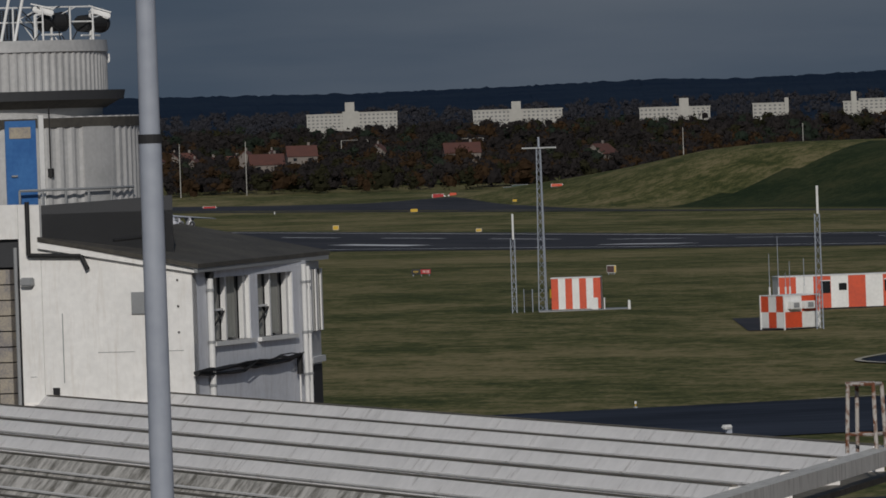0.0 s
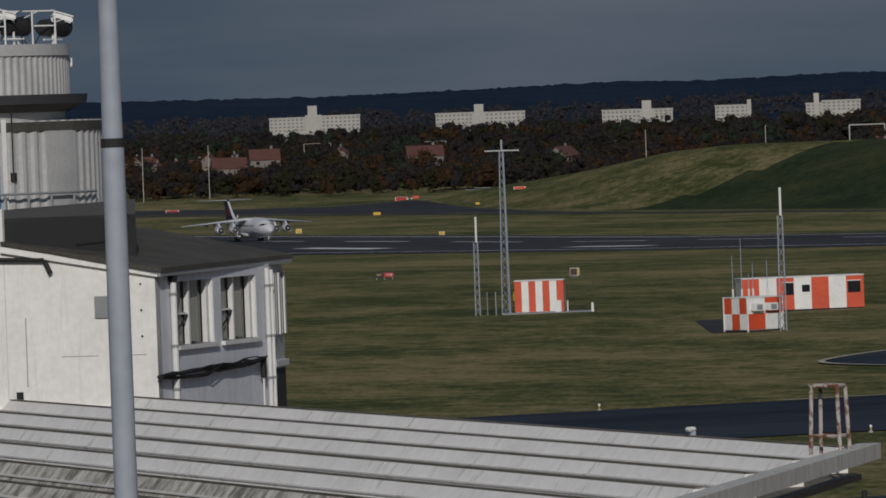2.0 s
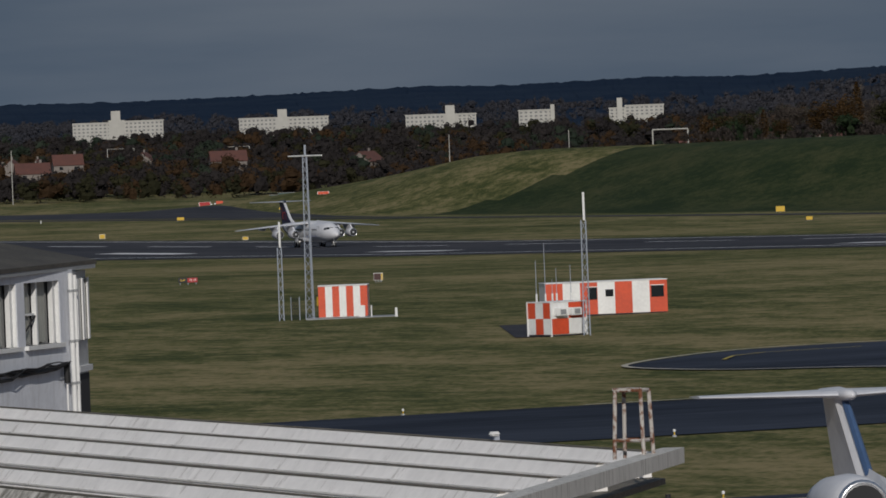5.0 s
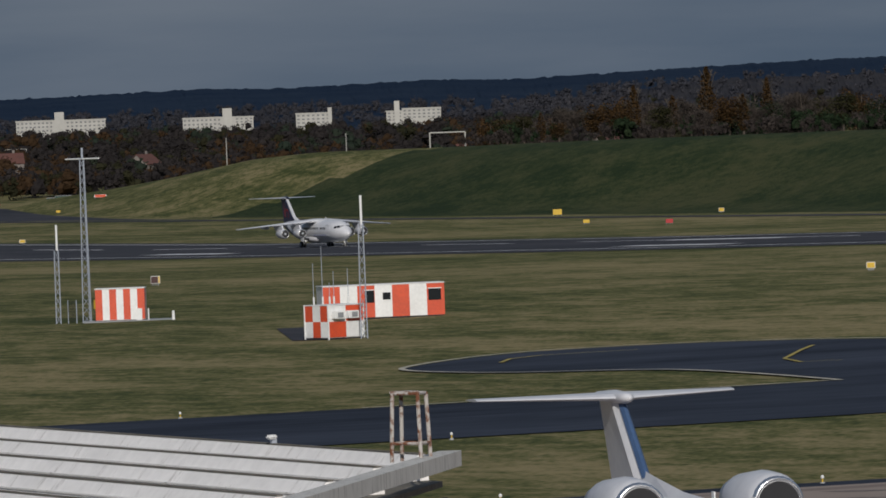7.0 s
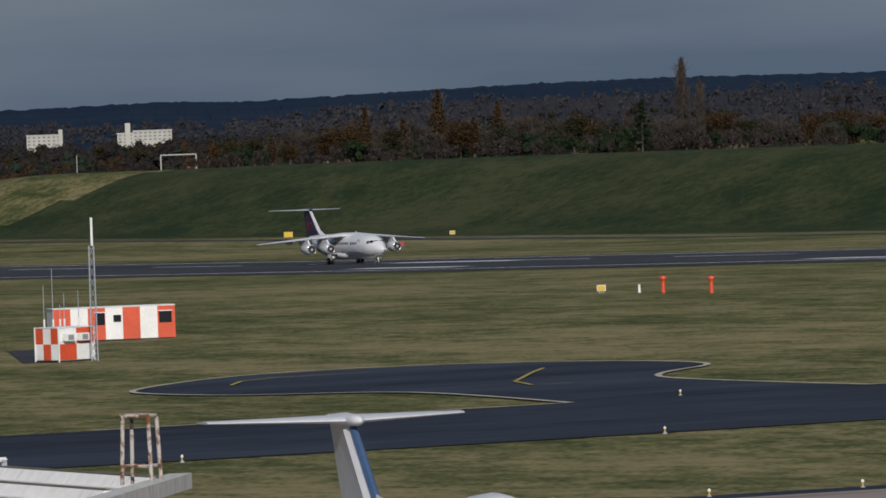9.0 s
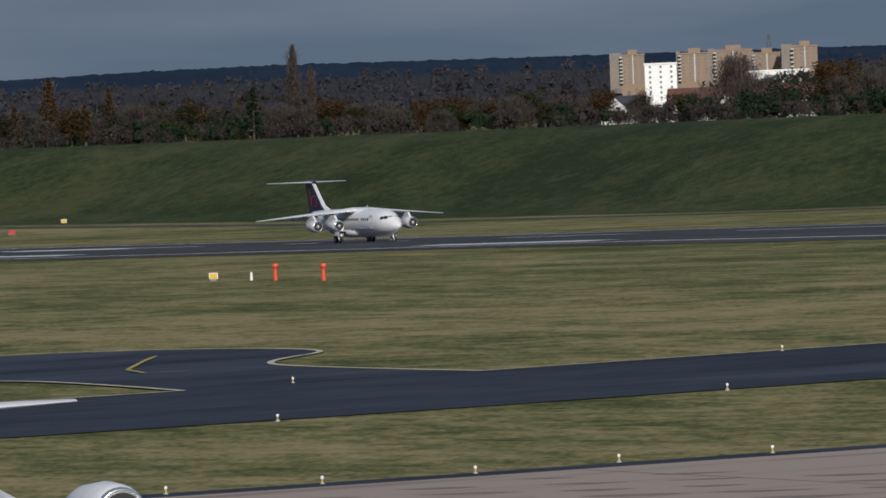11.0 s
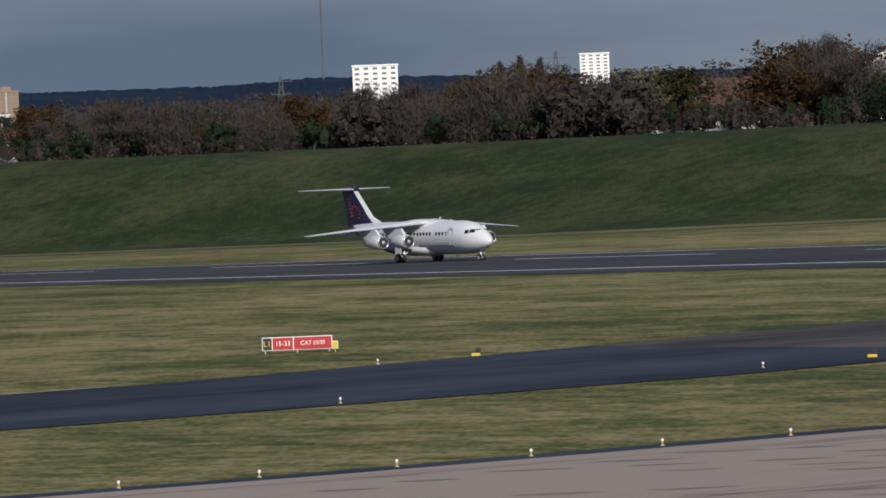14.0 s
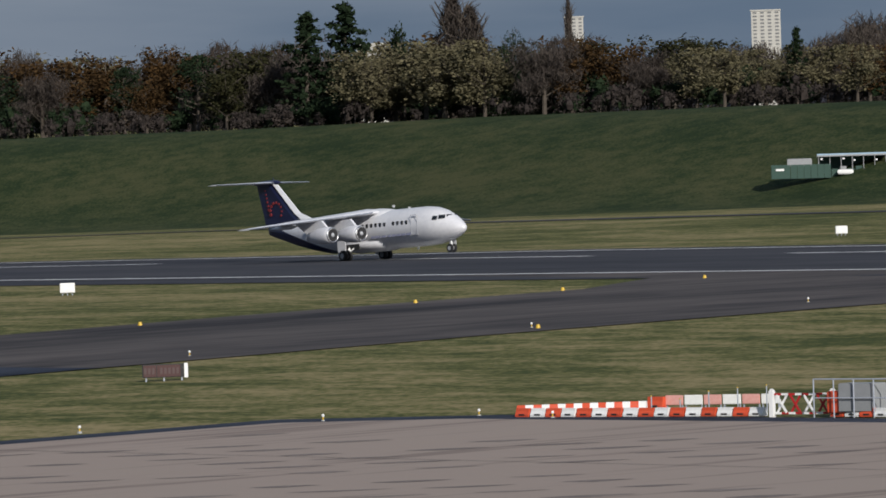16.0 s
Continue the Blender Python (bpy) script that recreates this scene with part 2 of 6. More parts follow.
# runway along X, its near edge line 391 m off; the taxiway along Y
tagged(part("runway", sheet(span(-2350, 600, 10), span(378, 472, 9.4), 0.05), RUNWAY), "grey asphalt runway with worn tyre-darkened middle", "runway", kind="structure")
marks = B()
strip([(-2300, 391), (500, 391)], 0.6, 0.09, marks)
strip([(-2300, 464.5), (500, 464.5)], 0.6, 0.09, marks)
tagged(part("runway_edge_line", marks, WHITE_MARK), "thin worn white runway edge lines", "marking", kind="structure")
marks = B()
for k in range(44):
    strip([(-2280 + k * 62, 442.5), (-2244 + k * 62, 442.5)], 0.6, 0.09, marks)
tagged(part("runway_centre_line", marks, WHITE_MARK), "dashed worn white runway centre line", "marking", kind="structure")
marks = B()
for x0, x1, y in ((-1284, -1240, 413), (-1130, -1096, 408), (-936, -902, 405), (-793, -749, 401), (-1000, -960, 440)):
    strip([(x0, y), (x1, y)], 2.4, 0.1, marks)
tagged(part("touchdown_marking", marks, WHITE_MARK), "broad white touchdown bars painted on the runway", "marking", kind="structure")
perimeter = [(-2300, 604), (-1650, 604), (-1260, 606), (-1000, 602), (-640, 602), (200, 606)]
tagged(part("perimeter_road", strip(perimeter, 5.5, 0.06), RUNWAY), "narrow asphalt perimeter road at the foot of the bank", "road", kind="structure")
tagged(part("far_taxiway", strip([(-3000, 640), (-2150, 700), (-1960, 668), (-1800, 640)], 26, 0.05), RUNWAY), "dark far taxiway crossing the grass", "taxiway", kind="structure")

flat("taxiway", [(-383, -60), (-342, -60), (-342, 240), (-346, 264), (-391.2, 264), (-384, 232)], 0.05, TAXI, "dark damp asphalt taxiway beside the apron", "taxiway")
flat("taxiway_entry", [(-346, 264), (-352, 300), (-356, 336), (-330, 372), (-290, 379), (-290, 391), (-470, 391), (-428, 379), (-412, 358), (-404, 320), (-391.2, 264)],
     0.054, OLD_TAXI, "worn brownish-grey asphalt taxiway joining the runway", "taxiway")
loop = [(-383.0, 178.4), (-395.7, 180.2), (-409.7, 181.5), (-415.6, 180.4), (-422.4, 174.5), (-430.9, 173.2), (-437, 173.6), (-442, 176), (-449.2, 181.4), (-456.2, 188.5), (-458, 195), (-456.6, 201), (-452.8, 205.2), (-445, 209.4), (-436.5, 210.6), (-430, 209.8), (-425.5, 207.6), (-421.5, 203.5), (-416, 199.4), (-410, 197.2), (-396, 196.8), (-383.0, 197.2)]


def rounded(pts):
    """Corners of an open outline cut twice."""
    for _ in range(2):
        out = [pts[0]]
        for (x0, y0), (x1, y1) in zip(pts, pts[1:]):
            out += [(x0 * 0.75 + x1 * 0.25, y0 * 0.75 + y1 * 0.25), (x0 * 0.25 + x1 * 0.75, y0 * 0.25 + y1 * 0.75)]
        pts = out + [pts[-1]]
    return pts


loop = rounded(loop)
flat("taxiway_loop", loop, 0.045, TAXI, "dark damp asphalt holding loop beside the taxiway", "taxiway", 8.0)
tagged(part("kerb_line", strip([(-383.3, 150), (-383.3, 178.4)], 0.22, 0.1, strip(loop, 0.22, 0.1, strip([(-383.3, 197.2), (-383.3, 225)], 0.2, 0.1))), VERGE), "pale edge line round the asphalt loop", "marking", kind="structure")
tagged(part("taxi_line", strip([(-439.3, 181.3), (-445.1, 184.4), (-448.0, 187.8), (-448.3, 191.0), (-447.9, 194.4)], 0.14, 0.11, strip([(-437.4, 201.9), (-430.9, 198.1), (-418.2, 191.1), (-411.4, 189.1), (-410.8, 191.5)], 0.14, 0.11)), YELLOW_MARK), "thin worn yellow taxi guide lines on the loop", "marking", kind="structure")
flat("apron", [(-279.5, -60), (-279.5, 175), (-281, 206), (-281, 225), (-273, 229.5), (-246, 231.2), (-160, 233), (60, 236), (60, -60)], 0.05, APRON, "pale brownish concrete apron of large slabs", "apron")
flat("apron_shoulder", [(-282.5, -60), (-282.5, 175), (-284, 206), (-284, 227), (-273.5, 232.5), (-246, 234), (-160, 236), (60, 239), (60, 230), (-246, 230), (-272, 228), (-279, 224), (-279, -60)], 0.045, TAXI, "dark asphalt shoulder along the apron", "pavement")
marks = B()
for k in range(2, 20, 5):
    strip([(-279, 10 + k * 11.5), (-100, 10 + k * 11.5)], 0.04, 0.06, marks)
STAIN = mat("brown_apron_stain", (0.12, 0.096, 0.085), (0.20, 0.163, 0.143), 0.3, 0.9)
stains = B()
rs = random.Random(77)
for row in range(-26, 22):
    if rs.random() < 0.2:
        continue
    for k in range(-16, 17):
        if rs.random() < 0.25:
            continue
        u, v, n = k * 5.4 + row * 1.9 + rs.uniform(-0.4, 0.4), row * 5.0 + rs.uniform(-0.3, 0.3), rs.uniform(2.6, 4.6)
        x, y = -176 + 0.62 * u + 0.78 * v, 148 + 0.78 * u - 0.62 * v
        if x > -277 and y + n < 224:
            hw = rs.uniform(0.5, 1.1)
            prof = [(0, 0), (0.18, 0.55), (0.42, 1), (0.7, 0.8), (1, 0.05), (0.8, -0.35), (0.45, -0.6), (0.15, -0.3)]
            ring_pts = [(x + 0.62 * n * a + 0.78 * hw * b * rs.uniform(0.7, 1.2), y + 0.78 * n * a - 0.62 * hw * b * rs.uniform(0.7, 1.2)) for a, b in prof]
            stains.faces.new([stains.verts.new((px_, py_, gz(px_, py_) + 0.06)) for px_, py_ in ring_pts][::-1])
tagged(part("apron_stain", stains, STAIN), "short brown stains in rows on the apron slabs", "stain", kind="structure")
tagged(part("slab_joint", marks, JOINT), "dark tarred joints between the apron slabs", "joint", kind="structure")

# long wooded ridge on the skyline, distance haze painted in as dark blue
HILL = mat("haze_blue_wooded_hill", (0.016, 0.028, 0.052), (0.026, 0.040, 0.064), 0.012, 1.0, fine=7, spec=0.0)
CREST_AZ = (-80, -73.7, -72, -71, -69.7, -69.2, -68, -67.4, -66, -65.2, -64.2, -62.9, -60, -58.6, -58, -57, -56.3, -54, -40)
CREST_EL = (0.34, 0.36, 0.34, 0.35, 0.375, 0.355, 0.38, 0.36, 0.40, 0.42, 0.43, 0.418, 0.40, 0.395, 0.43, 0.41, 0.385, 0.37, 0.36)


def hill(az, d):
    """Height of the ridge's slope above heading az at distance d."""
    j = min(max((4720 - d) / 95, 0), 12)
    return 15 + d * math.tan(radians(float(np.interp(az, CREST_AZ, CREST_EL)) * (1 - (j / 12.5) ** 1.25)))


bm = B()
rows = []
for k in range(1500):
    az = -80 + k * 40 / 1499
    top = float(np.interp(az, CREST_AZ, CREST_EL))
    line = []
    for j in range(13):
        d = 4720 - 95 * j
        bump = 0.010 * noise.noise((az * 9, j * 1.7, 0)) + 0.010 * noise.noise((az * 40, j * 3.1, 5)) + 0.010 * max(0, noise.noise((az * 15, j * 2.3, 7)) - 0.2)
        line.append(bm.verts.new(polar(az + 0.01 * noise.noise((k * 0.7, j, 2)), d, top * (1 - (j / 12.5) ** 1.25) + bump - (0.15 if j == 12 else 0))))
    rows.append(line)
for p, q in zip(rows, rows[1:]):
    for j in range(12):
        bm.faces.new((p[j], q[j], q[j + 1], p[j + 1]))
tagged(part("wooded_hill", bm, HILL), "long wooded ridge on the skyline, coloured dark blue for distance haze", "hill", kind="structure")

# lower wooded rise in front of the ridge, its base colour greyed for haze
RISE = mat("hazed_wooded_rise", (0.036, 0.038, 0.048), (0.052, 0.050, 0.053), 0.02, 1.0, fine=9, spec=0.0)
bm = B()
rows = []
for k in range(1700):
    az = -68.5 + k * 24 / 1699
    top = float(np.interp(az, (-68.5, -67, -66, -63, -61, -58, -44), (0.02, 0.2, 0.3, 0.31, 0.30, 0.28, 0.28)))
    line = []
    for j in range(11):
        d = 3960 - 45 * j
        bump = 0.022 * noise.noise((az * 6, j * 1.1, 3)) + 0.016 * noise.noise((az * 30, j * 2.7, 9)) + 0.012 * noise.noise((az * 75, j * 4.1, 4))
        line.append(bm.verts.new(polar(az + 0.01 * noise.noise((k * 0.7, j, 8)), d, top * (1 - (j / 10.5) ** 1.2) + bump - (0.2 if j == 10 else 0))))
    rows.append(line)
for p, q in zip(rows, rows[1:]):
    for j in range(10):
        bm.faces.new((p[j], q[j], q[j + 1], p[j + 1]))
tagged(part("wooded_rise", bm, RISE), "bare woods rising in front of the ridge, greyed for distance haze", "hill", kind="structure")


def rise(az, d):
    """Height of the lower wooded rise."""
    top = float(np.interp(az, (-68.5, -67, -66, -63, -61, -58, -44), (0.02, 0.2, 0.3, 0.31, 0.30, 0.28, 0.28)))
    j = (3960 - d) / 45
    return 15 + d * math.tan(radians(top * (1 - (j / 10.5) ** 1.2))) if 0 <= j < 10 and az > -68.4 else -99

# ---- materials of the things ----
CONCRETE = streaked("stained_concrete", (0.95, 0.92, 0.89), (0.33, 0.295, 0.26), 0.5, (1.9, 0.15, 0.75), 0.57)
LICHEN = streaked("lichen_covered_concrete", (0.74, 0.70, 0.64), (0.09, 0.08, 0.055), 0.9, (2.0, 0.8, 1.2), 0.42)
FASCIA = streaked("weathered_fascia_concrete", (0.62, 0.60, 0.56), (0.13, 0.115, 0.10), 0.35)
MOSS = mat("mossy_concrete_top", (0.10, 0.09, 0.07), (0.2, 0.18, 0.15), 1.2, 0.95, bump=0.3)
RENDER = streaked("white_render", (0.86, 0.85, 0.83), (0.68, 0.65, 0.61), 0.8)
FELT = mat("dark_roof_felt", (0.045, 0.042, 0.038), (0.085, 0.078, 0.066), 0.9, 0.95, bump=0.2)
CHARCOAL = plain("charcoal_cladding", (0.045, 0.047, 0.052), 0.7)
CORRUGATED = mat("pale_profiled_metal", (0.50, 0.50, 0.50), (0.40, 0.40, 0.40), 1.2, 0.5, bump=0.05)
TIMBER_WHITE = plain("white_painted_frame", (0.75, 0.75, 0.74), 0.5)
BLUE = mat("faded_blue_door_paint", (0.03, 0.12, 0.34), (0.05, 0.17, 0.42), 1.5, 0.45)
BARE = mat("bare_weathered_wood", (0.42, 0.37, 0.29), (0.2, 0.19, 0.2), 3, 0.9)
GALV = mat("galvanised_steel", (0.36, 0.39, 0.45), (0.29, 0.32, 0.38), 0.9, 0.6, 0.0)
FAR_STEEL = plain("dull_dark_steel", (0.09, 0.10, 0.12), 0.8)
UNLIT = plain("unlit_lettering", (0.07, 0.04, 0.04), 0.6)
STEEL_GREY = plain("grey_painted_steel", (0.28, 0.29, 0.30), 0.5)
BLACK = plain("black_rubber", (0.012, 0.012, 0.013), 0.7)
# near-black of dark fittings; also fills openings in place of their inside shade
DARK = plain("dark_fitting_and_inside_shade", (0.02, 0.02, 0.022), 0.8)
RUST = mat("rusty_white_steel", (0.45, 0.42, 0.39), (0.16, 0.06, 0.028), 2.6, 0.85, fine=4, low=0.46, high=0.58)
RED = mat("orange_red_paint", (0.66, 0.085, 0.03), (0.52, 0.07, 0.03), 0.7, 0.5)
WHITE = mat("white_paint", (0.82, 0.82, 0.81), (0.7, 0.7, 0.69), 0.6, 0.5)
YELLOW = plain("yellow_paint", (0.62, 0.40, 0.03), 0.5)
SIGN_RED = plain("red_sign_face", (0.40, 0.018, 0.02), 0.45)
DARK_SIGN = plain("unlit_dark_red_face", (0.05, 0.013, 0.012), 0.5)
SIGN_BLACK = plain("black_sign_face", (0.012, 0.012, 0.012), 0.45)
SKIN = mat("white_aircraft_paint", (0.68, 0.68, 0.70), (0.58, 0.58, 0.61), 0.35, 0.3)
NAVY = mat("navy_aircraft_paint", (0.010, 0.013, 0.045), (0.014, 0.018, 0.055), 0.5, 0.3)
GREYSKIN = plain("grey_aircraft_paint", (0.42, 0.43, 0.46), 0.4)
METAL = plain("bare_metal_lip", (0.75, 0.75, 0.76), 0.25, 0.9)
DOTS = plain("red_dot_paint", (0.19, 0.022, 0.025), 0.5)
MUTED = plain("grey_lettering", (0.20, 0.21, 0.29), 0.5)
GLASS = plain("dark_window_glass", (0.015, 0.018, 0.022), 0.08)
CURTAIN = mat("old_net_curtain", (0.42, 0.42, 0.38), (0.24, 0.24, 0.21), 1.2, 0.9, stretch=(6, 6, 0.4))
STONE_BLOCK = mat("pale_flat_block_render", (0.46, 0.45, 0.42), (0.38, 0.37, 0.345), 0.05, 0.8)
BRICK_TAN = mat("tan_brick", (0.27, 0.195, 0.135), (0.22, 0.155, 0.11), 0.1, 0.9)
BRICK_GREY = mat("grey_brick", (0.22, 0.19, 0.17), (0.17, 0.15, 0.14), 0.1, 0.9)
TILE_RED = mat("red_roof_tile", (0.12, 0.048, 0.036), (0.085, 0.038, 0.032), 0.4, 0.9)
TILE_DARK = mat("dark_roof_slate", (0.035, 0.037, 0.05), (0.05, 0.05, 0.06), 0.4, 0.8)
GREEN_PAINT = plain("green_paint", (0.02, 0.06, 0.045), 0.6)
PALE_BLUE = plain("pale_blue_roof_sheet", (0.30, 0.42, 0.52), 0.5)


# ---- the airliner: four engines, high wing, T-tail; nose towards +X, on its wheels at z 0 ----
def wing_panel(bm, root, tip, thick):
    """Wing-like panel. root, tip: (leading edge x, trailing edge x, y, z)."""
    rings = []
    for k in range(7):
        u = k / 6
        le, te, y, z = (a + (b - a) * u for a, b in zip(root, tip))
        c, th = le - te, (le - te) * thick * (1 - 0.3 * u)
        prof = ((0, 0), (0.03, 0.35), (0.12, 0.75), (0.35, 1.0), (0.65, 0.65), (1, 0.06), (1, -0.06), (0.65, -0.3), (0.35, -0.5), (0.12, -0.42), (0.03, -0.25))
        rings.append([(le - c * p, y, z + th * 0.62 * q) for p, q in prof])
    return loft(bm, rings)


def ring(x, cy, cz, ry, rz, n=28):
    return [(x, cy + ry * math.cos(k * math.tau / n), cz + rz * math.sin(k * math.tau / n)) for k in range(n)]


def wheel(name, parent, x, y, r, w, lift=0.0):
    bm = B()
    prof = ((-w / 2, r * 0.55), (-w / 2, r * 0.9), (-w * 0.32, r), (w * 0.32, r), (w / 2, r * 0.9), (w / 2, r * 0.55))
    loft(bm, [[(x + rr * math.cos(k * math.tau / 20), y + yy, r + lift + rr * math.sin(k * math.tau / 20)) for k in range(20)] for yy, rr in prof])
    wh = part(name, bm, BLACK, parent, "black rubber tyre")
    part("rim", tube(B(), (x, y - w * 0.52, r + lift), (x, y + w * 0.52, r + lift), r * 0.5, n=16), GREYSKIN, wh, "grey metal wheel rim")


def airliner():
    a = thing("airliner", "white four-engined high-wing airliner with a navy T-tail, taking off", "airplane")
    Z, R = 2.58, 1.78
    secs = [(13.3, 2.12, 0.04, 0.04), (13.12, 2.14, 0.30, 0.30), (12.75, 2.18, 0.58, 0.56), (12.2, 2.25, 0.88, 0.86), (11.4, 2.36, 1.2, 1.2), (10.5, 2.47, 1.48, 1.5), (9.5, 2.54, 1.66, 1.7), (8.3, Z, 1.77, 1.78),
            (6, Z, R, R), (2.6, Z, R, R), (0, Z, R, R), (-3, Z, R, R), (-5.5, 2.62, 1.74, 1.74), (-8, 2.84, 1.5, 1.5), (-10.5, 3.12, 1.12, 1.18), (-12.4, 3.35, 0.75, 0.86), (-13.9, 3.5, 0.42, 0.6), (-14.6, 3.55, 0.2, 0.42)]
    shell = loft(B(), [ring(x, 0, z, ry, rz, 36) for x, z, ry, rz in secs])
    bmesh.ops.bisect_plane(shell, geom=shell.verts[:] + shell.edges[:] + shell.faces[:], plane_co=(-9.5, 0, 2.75), plane_no=(0.30, 0, 1))
    body = part("fuselage", shell, SKIN, a, smooth=True)
    body.data.materials.append(NAVY)
    for p in body.data.polygons:
        c = p.center
        if c.x < -0.5 and c.z < 2.75 + (-c.x - 9.5) * 0.30:
            p.material_index = 1
    # wing box fairing on the roof, wing halves, flap fairings
    part("wing_fairing", loft(B(), [ring(x, 0, 3.72, ry, rz, 20) for x, ry, rz in ((4.2, 0.2, 0.3), (3.2, 1.1, 0.72), (1.5, 1.45, 0.88), (-1.5, 1.45, 0.86), (-3.4, 1.0, 0.66), (-5, 0.2, 0.3))]), SKIN, a, smooth=True)
    part("gear_fairing", loft(B(), [ring(x, 0, 1.35, ry, rz, 20) for x, ry, rz in ((4.0, 0.4, 0.3), (2.6, 1.75, 0.68), (-1.5, 1.85, 0.7), (-4.2, 0.5, 0.3))]), SKIN, a, smooth=True)
    for s in (-1, 1):
        w = part("wing", wing_panel(B(), (2.5, -2.4, s * 0.9, 4.2), (-1.25, -3.1, s * 13.15, 3.28), 0.14), SKIN, a, "pale grey wing", smooth=False)
        part("wing_leading_edge", wing_panel(B(), (2.54, 2.1, s * 1.7, 4.16), (-1.2, -1.4, s * 13.15, 3.3), 0.35), METAL, w, "bare metal leading edge")
        for yy, c in ((3.0, -2.6), (5.5, -2.8), (8.3, -3.0)):
            part("flap_fairing", loft(B(), [ring(x, s * yy, 3.72 - (yy - 3) * 0.07, r, r * 1.3, 10) for x, r in ((c + 2.6, 0.04), (c + 1.6, 0.17), (c, 0.16), (c - 1.3, 0.03))]), SKIN, w, smooth=True)
        t = part("tailplane", wing_panel(B(), (-13.3, -15.9, s * 0.05, 7.95), (-15.1, -16.5, s * 5.55, 8.01), 0.1), SKIN, a, "white tailplane half")
        part("tailplane_leading_edge", wing_panel(B(), (-13.26, -13.6, s * 0.3, 7.95), (-15.06, -15.25, s * 5.55, 8.01), 0.3), METAL, t, "bare metal leading edge")
        for yy, xi in ((4.2, 3.65), (6.8, 2.7)):
            zc = 2.33
            e = part("engine", loft(B(), [ring(xi + x, s * yy, zc, r, r, 24) for x, r in ((0.0, 0.62), (-0.08, 0.70), (-0.35, 0.76), (-0.9, 0.78), (-1.7, 0.74), (-2.5, 0.58), (-3.3, 0.40), (-3.32, 0.30), (-2.9, 0.28))], caps=True), SKIN, a, "white engine nacelle", smooth=True)
            part("intake_lip", loft(B(), [ring(xi + x, s * yy, zc, r, r, 24) for x, r in ((-0.12, 0.705), (0.0, 0.69), (0.05, 0.635), (0.0, 0.58), (-0.1, 0.56))], caps=False), METAL, e, "polished metal intake lip", smooth=True)
            part("intake", loft(B(), [ring(xi + x, s * yy, zc, r, r, 24) for x, r in ((0.02, 0.57), (0.012, 0.02))], caps=False), DARK, e, "dark intake with fan")
            part("spinner", loft(B(), [ring(xi + x, s * yy, zc, r, r, 12) for x, r in ((0.015, 0.2), (0.05, 0.15), (0.1, 0.02))]), GREYSKIN, e, "grey fan spinner", smooth=True)
            part("pylon", loft(B(), [[(xi - 0.5, s * yy - 0.14, zc + 0.55), (xi - 0.5, s * yy + 0.14, zc + 0.55), (xi - 3.6, s * yy + 0.1, zc + 0.3), (xi - 3.6, s * yy - 0.1, zc + 0.3)],
                                     [(xi - 1.4, s * yy - 0.12, 3.72), (xi - 1.4, s * yy + 0.12, 3.72), (xi - 5.2, s * yy + 0.08, 3.62), (xi - 5.2, s * yy - 0.08, 3.62)]]), SKIN, e)
        # main gear: strut, door and two tyres
        gx0 = -1.0
        g = part("main_gear", tube(B(), (gx0, s * 1.35, 1.7), (gx0, s * 2.3, 0.55), 0.13), WHITE, a, "white landing gear strut")
        part("gear_brace", tube(tube(B(), (gx0 + 1.1, s * 1.5, 1.5), (gx0 + 0.05, s * 2.2, 0.7), 0.07), (gx0, s * 1.95, 0.5), (gx0, s * 2.75, 0.5), 0.09), WHITE, g)
        part("gear_door", box(B(), (gx0 - 0.7, s * 2.2, 1.2), (1.15, 0.06, 1.35)), SKIN, g)
        # solid dark block stands for the shade inside the open bay
        part("gear_bay", box(B(), (gx0 + 0.4, s * 1.62, 1.25), (1.9, 0.5, 0.5)), DARK, g, "wheel bay drawn as a dark block for its inside shade")
        for dy in (-0.3, 0.3):
            wheel("tyre", g, gx0, s * 2.36 + dy, 0.5, 0.34)
        # cockpit windows, cabin windows, doors on each side
        for x, y, z, sx, sz, rz in ((11.62, 0.42, 3.28, 0.5, 0.36, 62), (11.2, 0.95, 3.26, 0.62, 0.4, 33), (10.55, 1.27, 3.2, 0.5, 0.42, 17)):
            p = B()
            box(p, (0, 0, 0), (sx, 0.09, sz))
            bmesh.ops.transform(p, matrix=Matrix.Translation((x, s * y, z)) @ Matrix.Rotation(radians(-s * rz), 4, "Z") @ Matrix.Rotation(radians(s * 38), 4, "X"), verts=p.verts)
            part("cockpit_window", p, GLASS, body, "dark cockpit window")
        for k in range(24):
            x = 7.1 - k * 0.62
            if 3 < k < 5 or 17 < k < 19:
                continue
            part("cabin_window", box(B(), (x, s * 1.725, 3.03), (0.27, 0.07, 0.36), bevel=0.0), GLASS, body, "dark cabin window")
        d = box(B(), (8.55, s * 1.735, 2.75), (0.05, 0.03, 1.75))
        box(d, (7.75, s * 1.76, 2.75), (0.05, 0.03, 1.75))
        box(d, (8.15, s * 1.66, 3.63), (0.8, 0.14, 0.05))
        box(d, (8.15, s * 1.6, 1.87), (0.8, 0.25, 0.05))
        part("door_outline", d, GREYSKIN, body, "thin grey outline of the cabin door")
        # airline lettering stands as plain bars
        for k, (x, wdt) in enumerate(((7.3, 0.6), (6.55, 0.5), (5.9, 0.62), (5.2, 0.5), (4.6, 0.4), (3.85, 0.62), (3.2, 0.3), (2.75, 0.45), (2.2, 0.5))):
            p = box(B(), (0, 0, 0), (wdt, 0.03, 0.32))
            bmesh.ops.transform(p, matrix=Matrix.Translation((x, s * 1.70, 2.0)) @ Matrix.Rotation(radians(s * 19), 4, "X"), verts=p.verts)
            part("lettering_bar", p, MUTED, body, "grey bar of airline lettering")
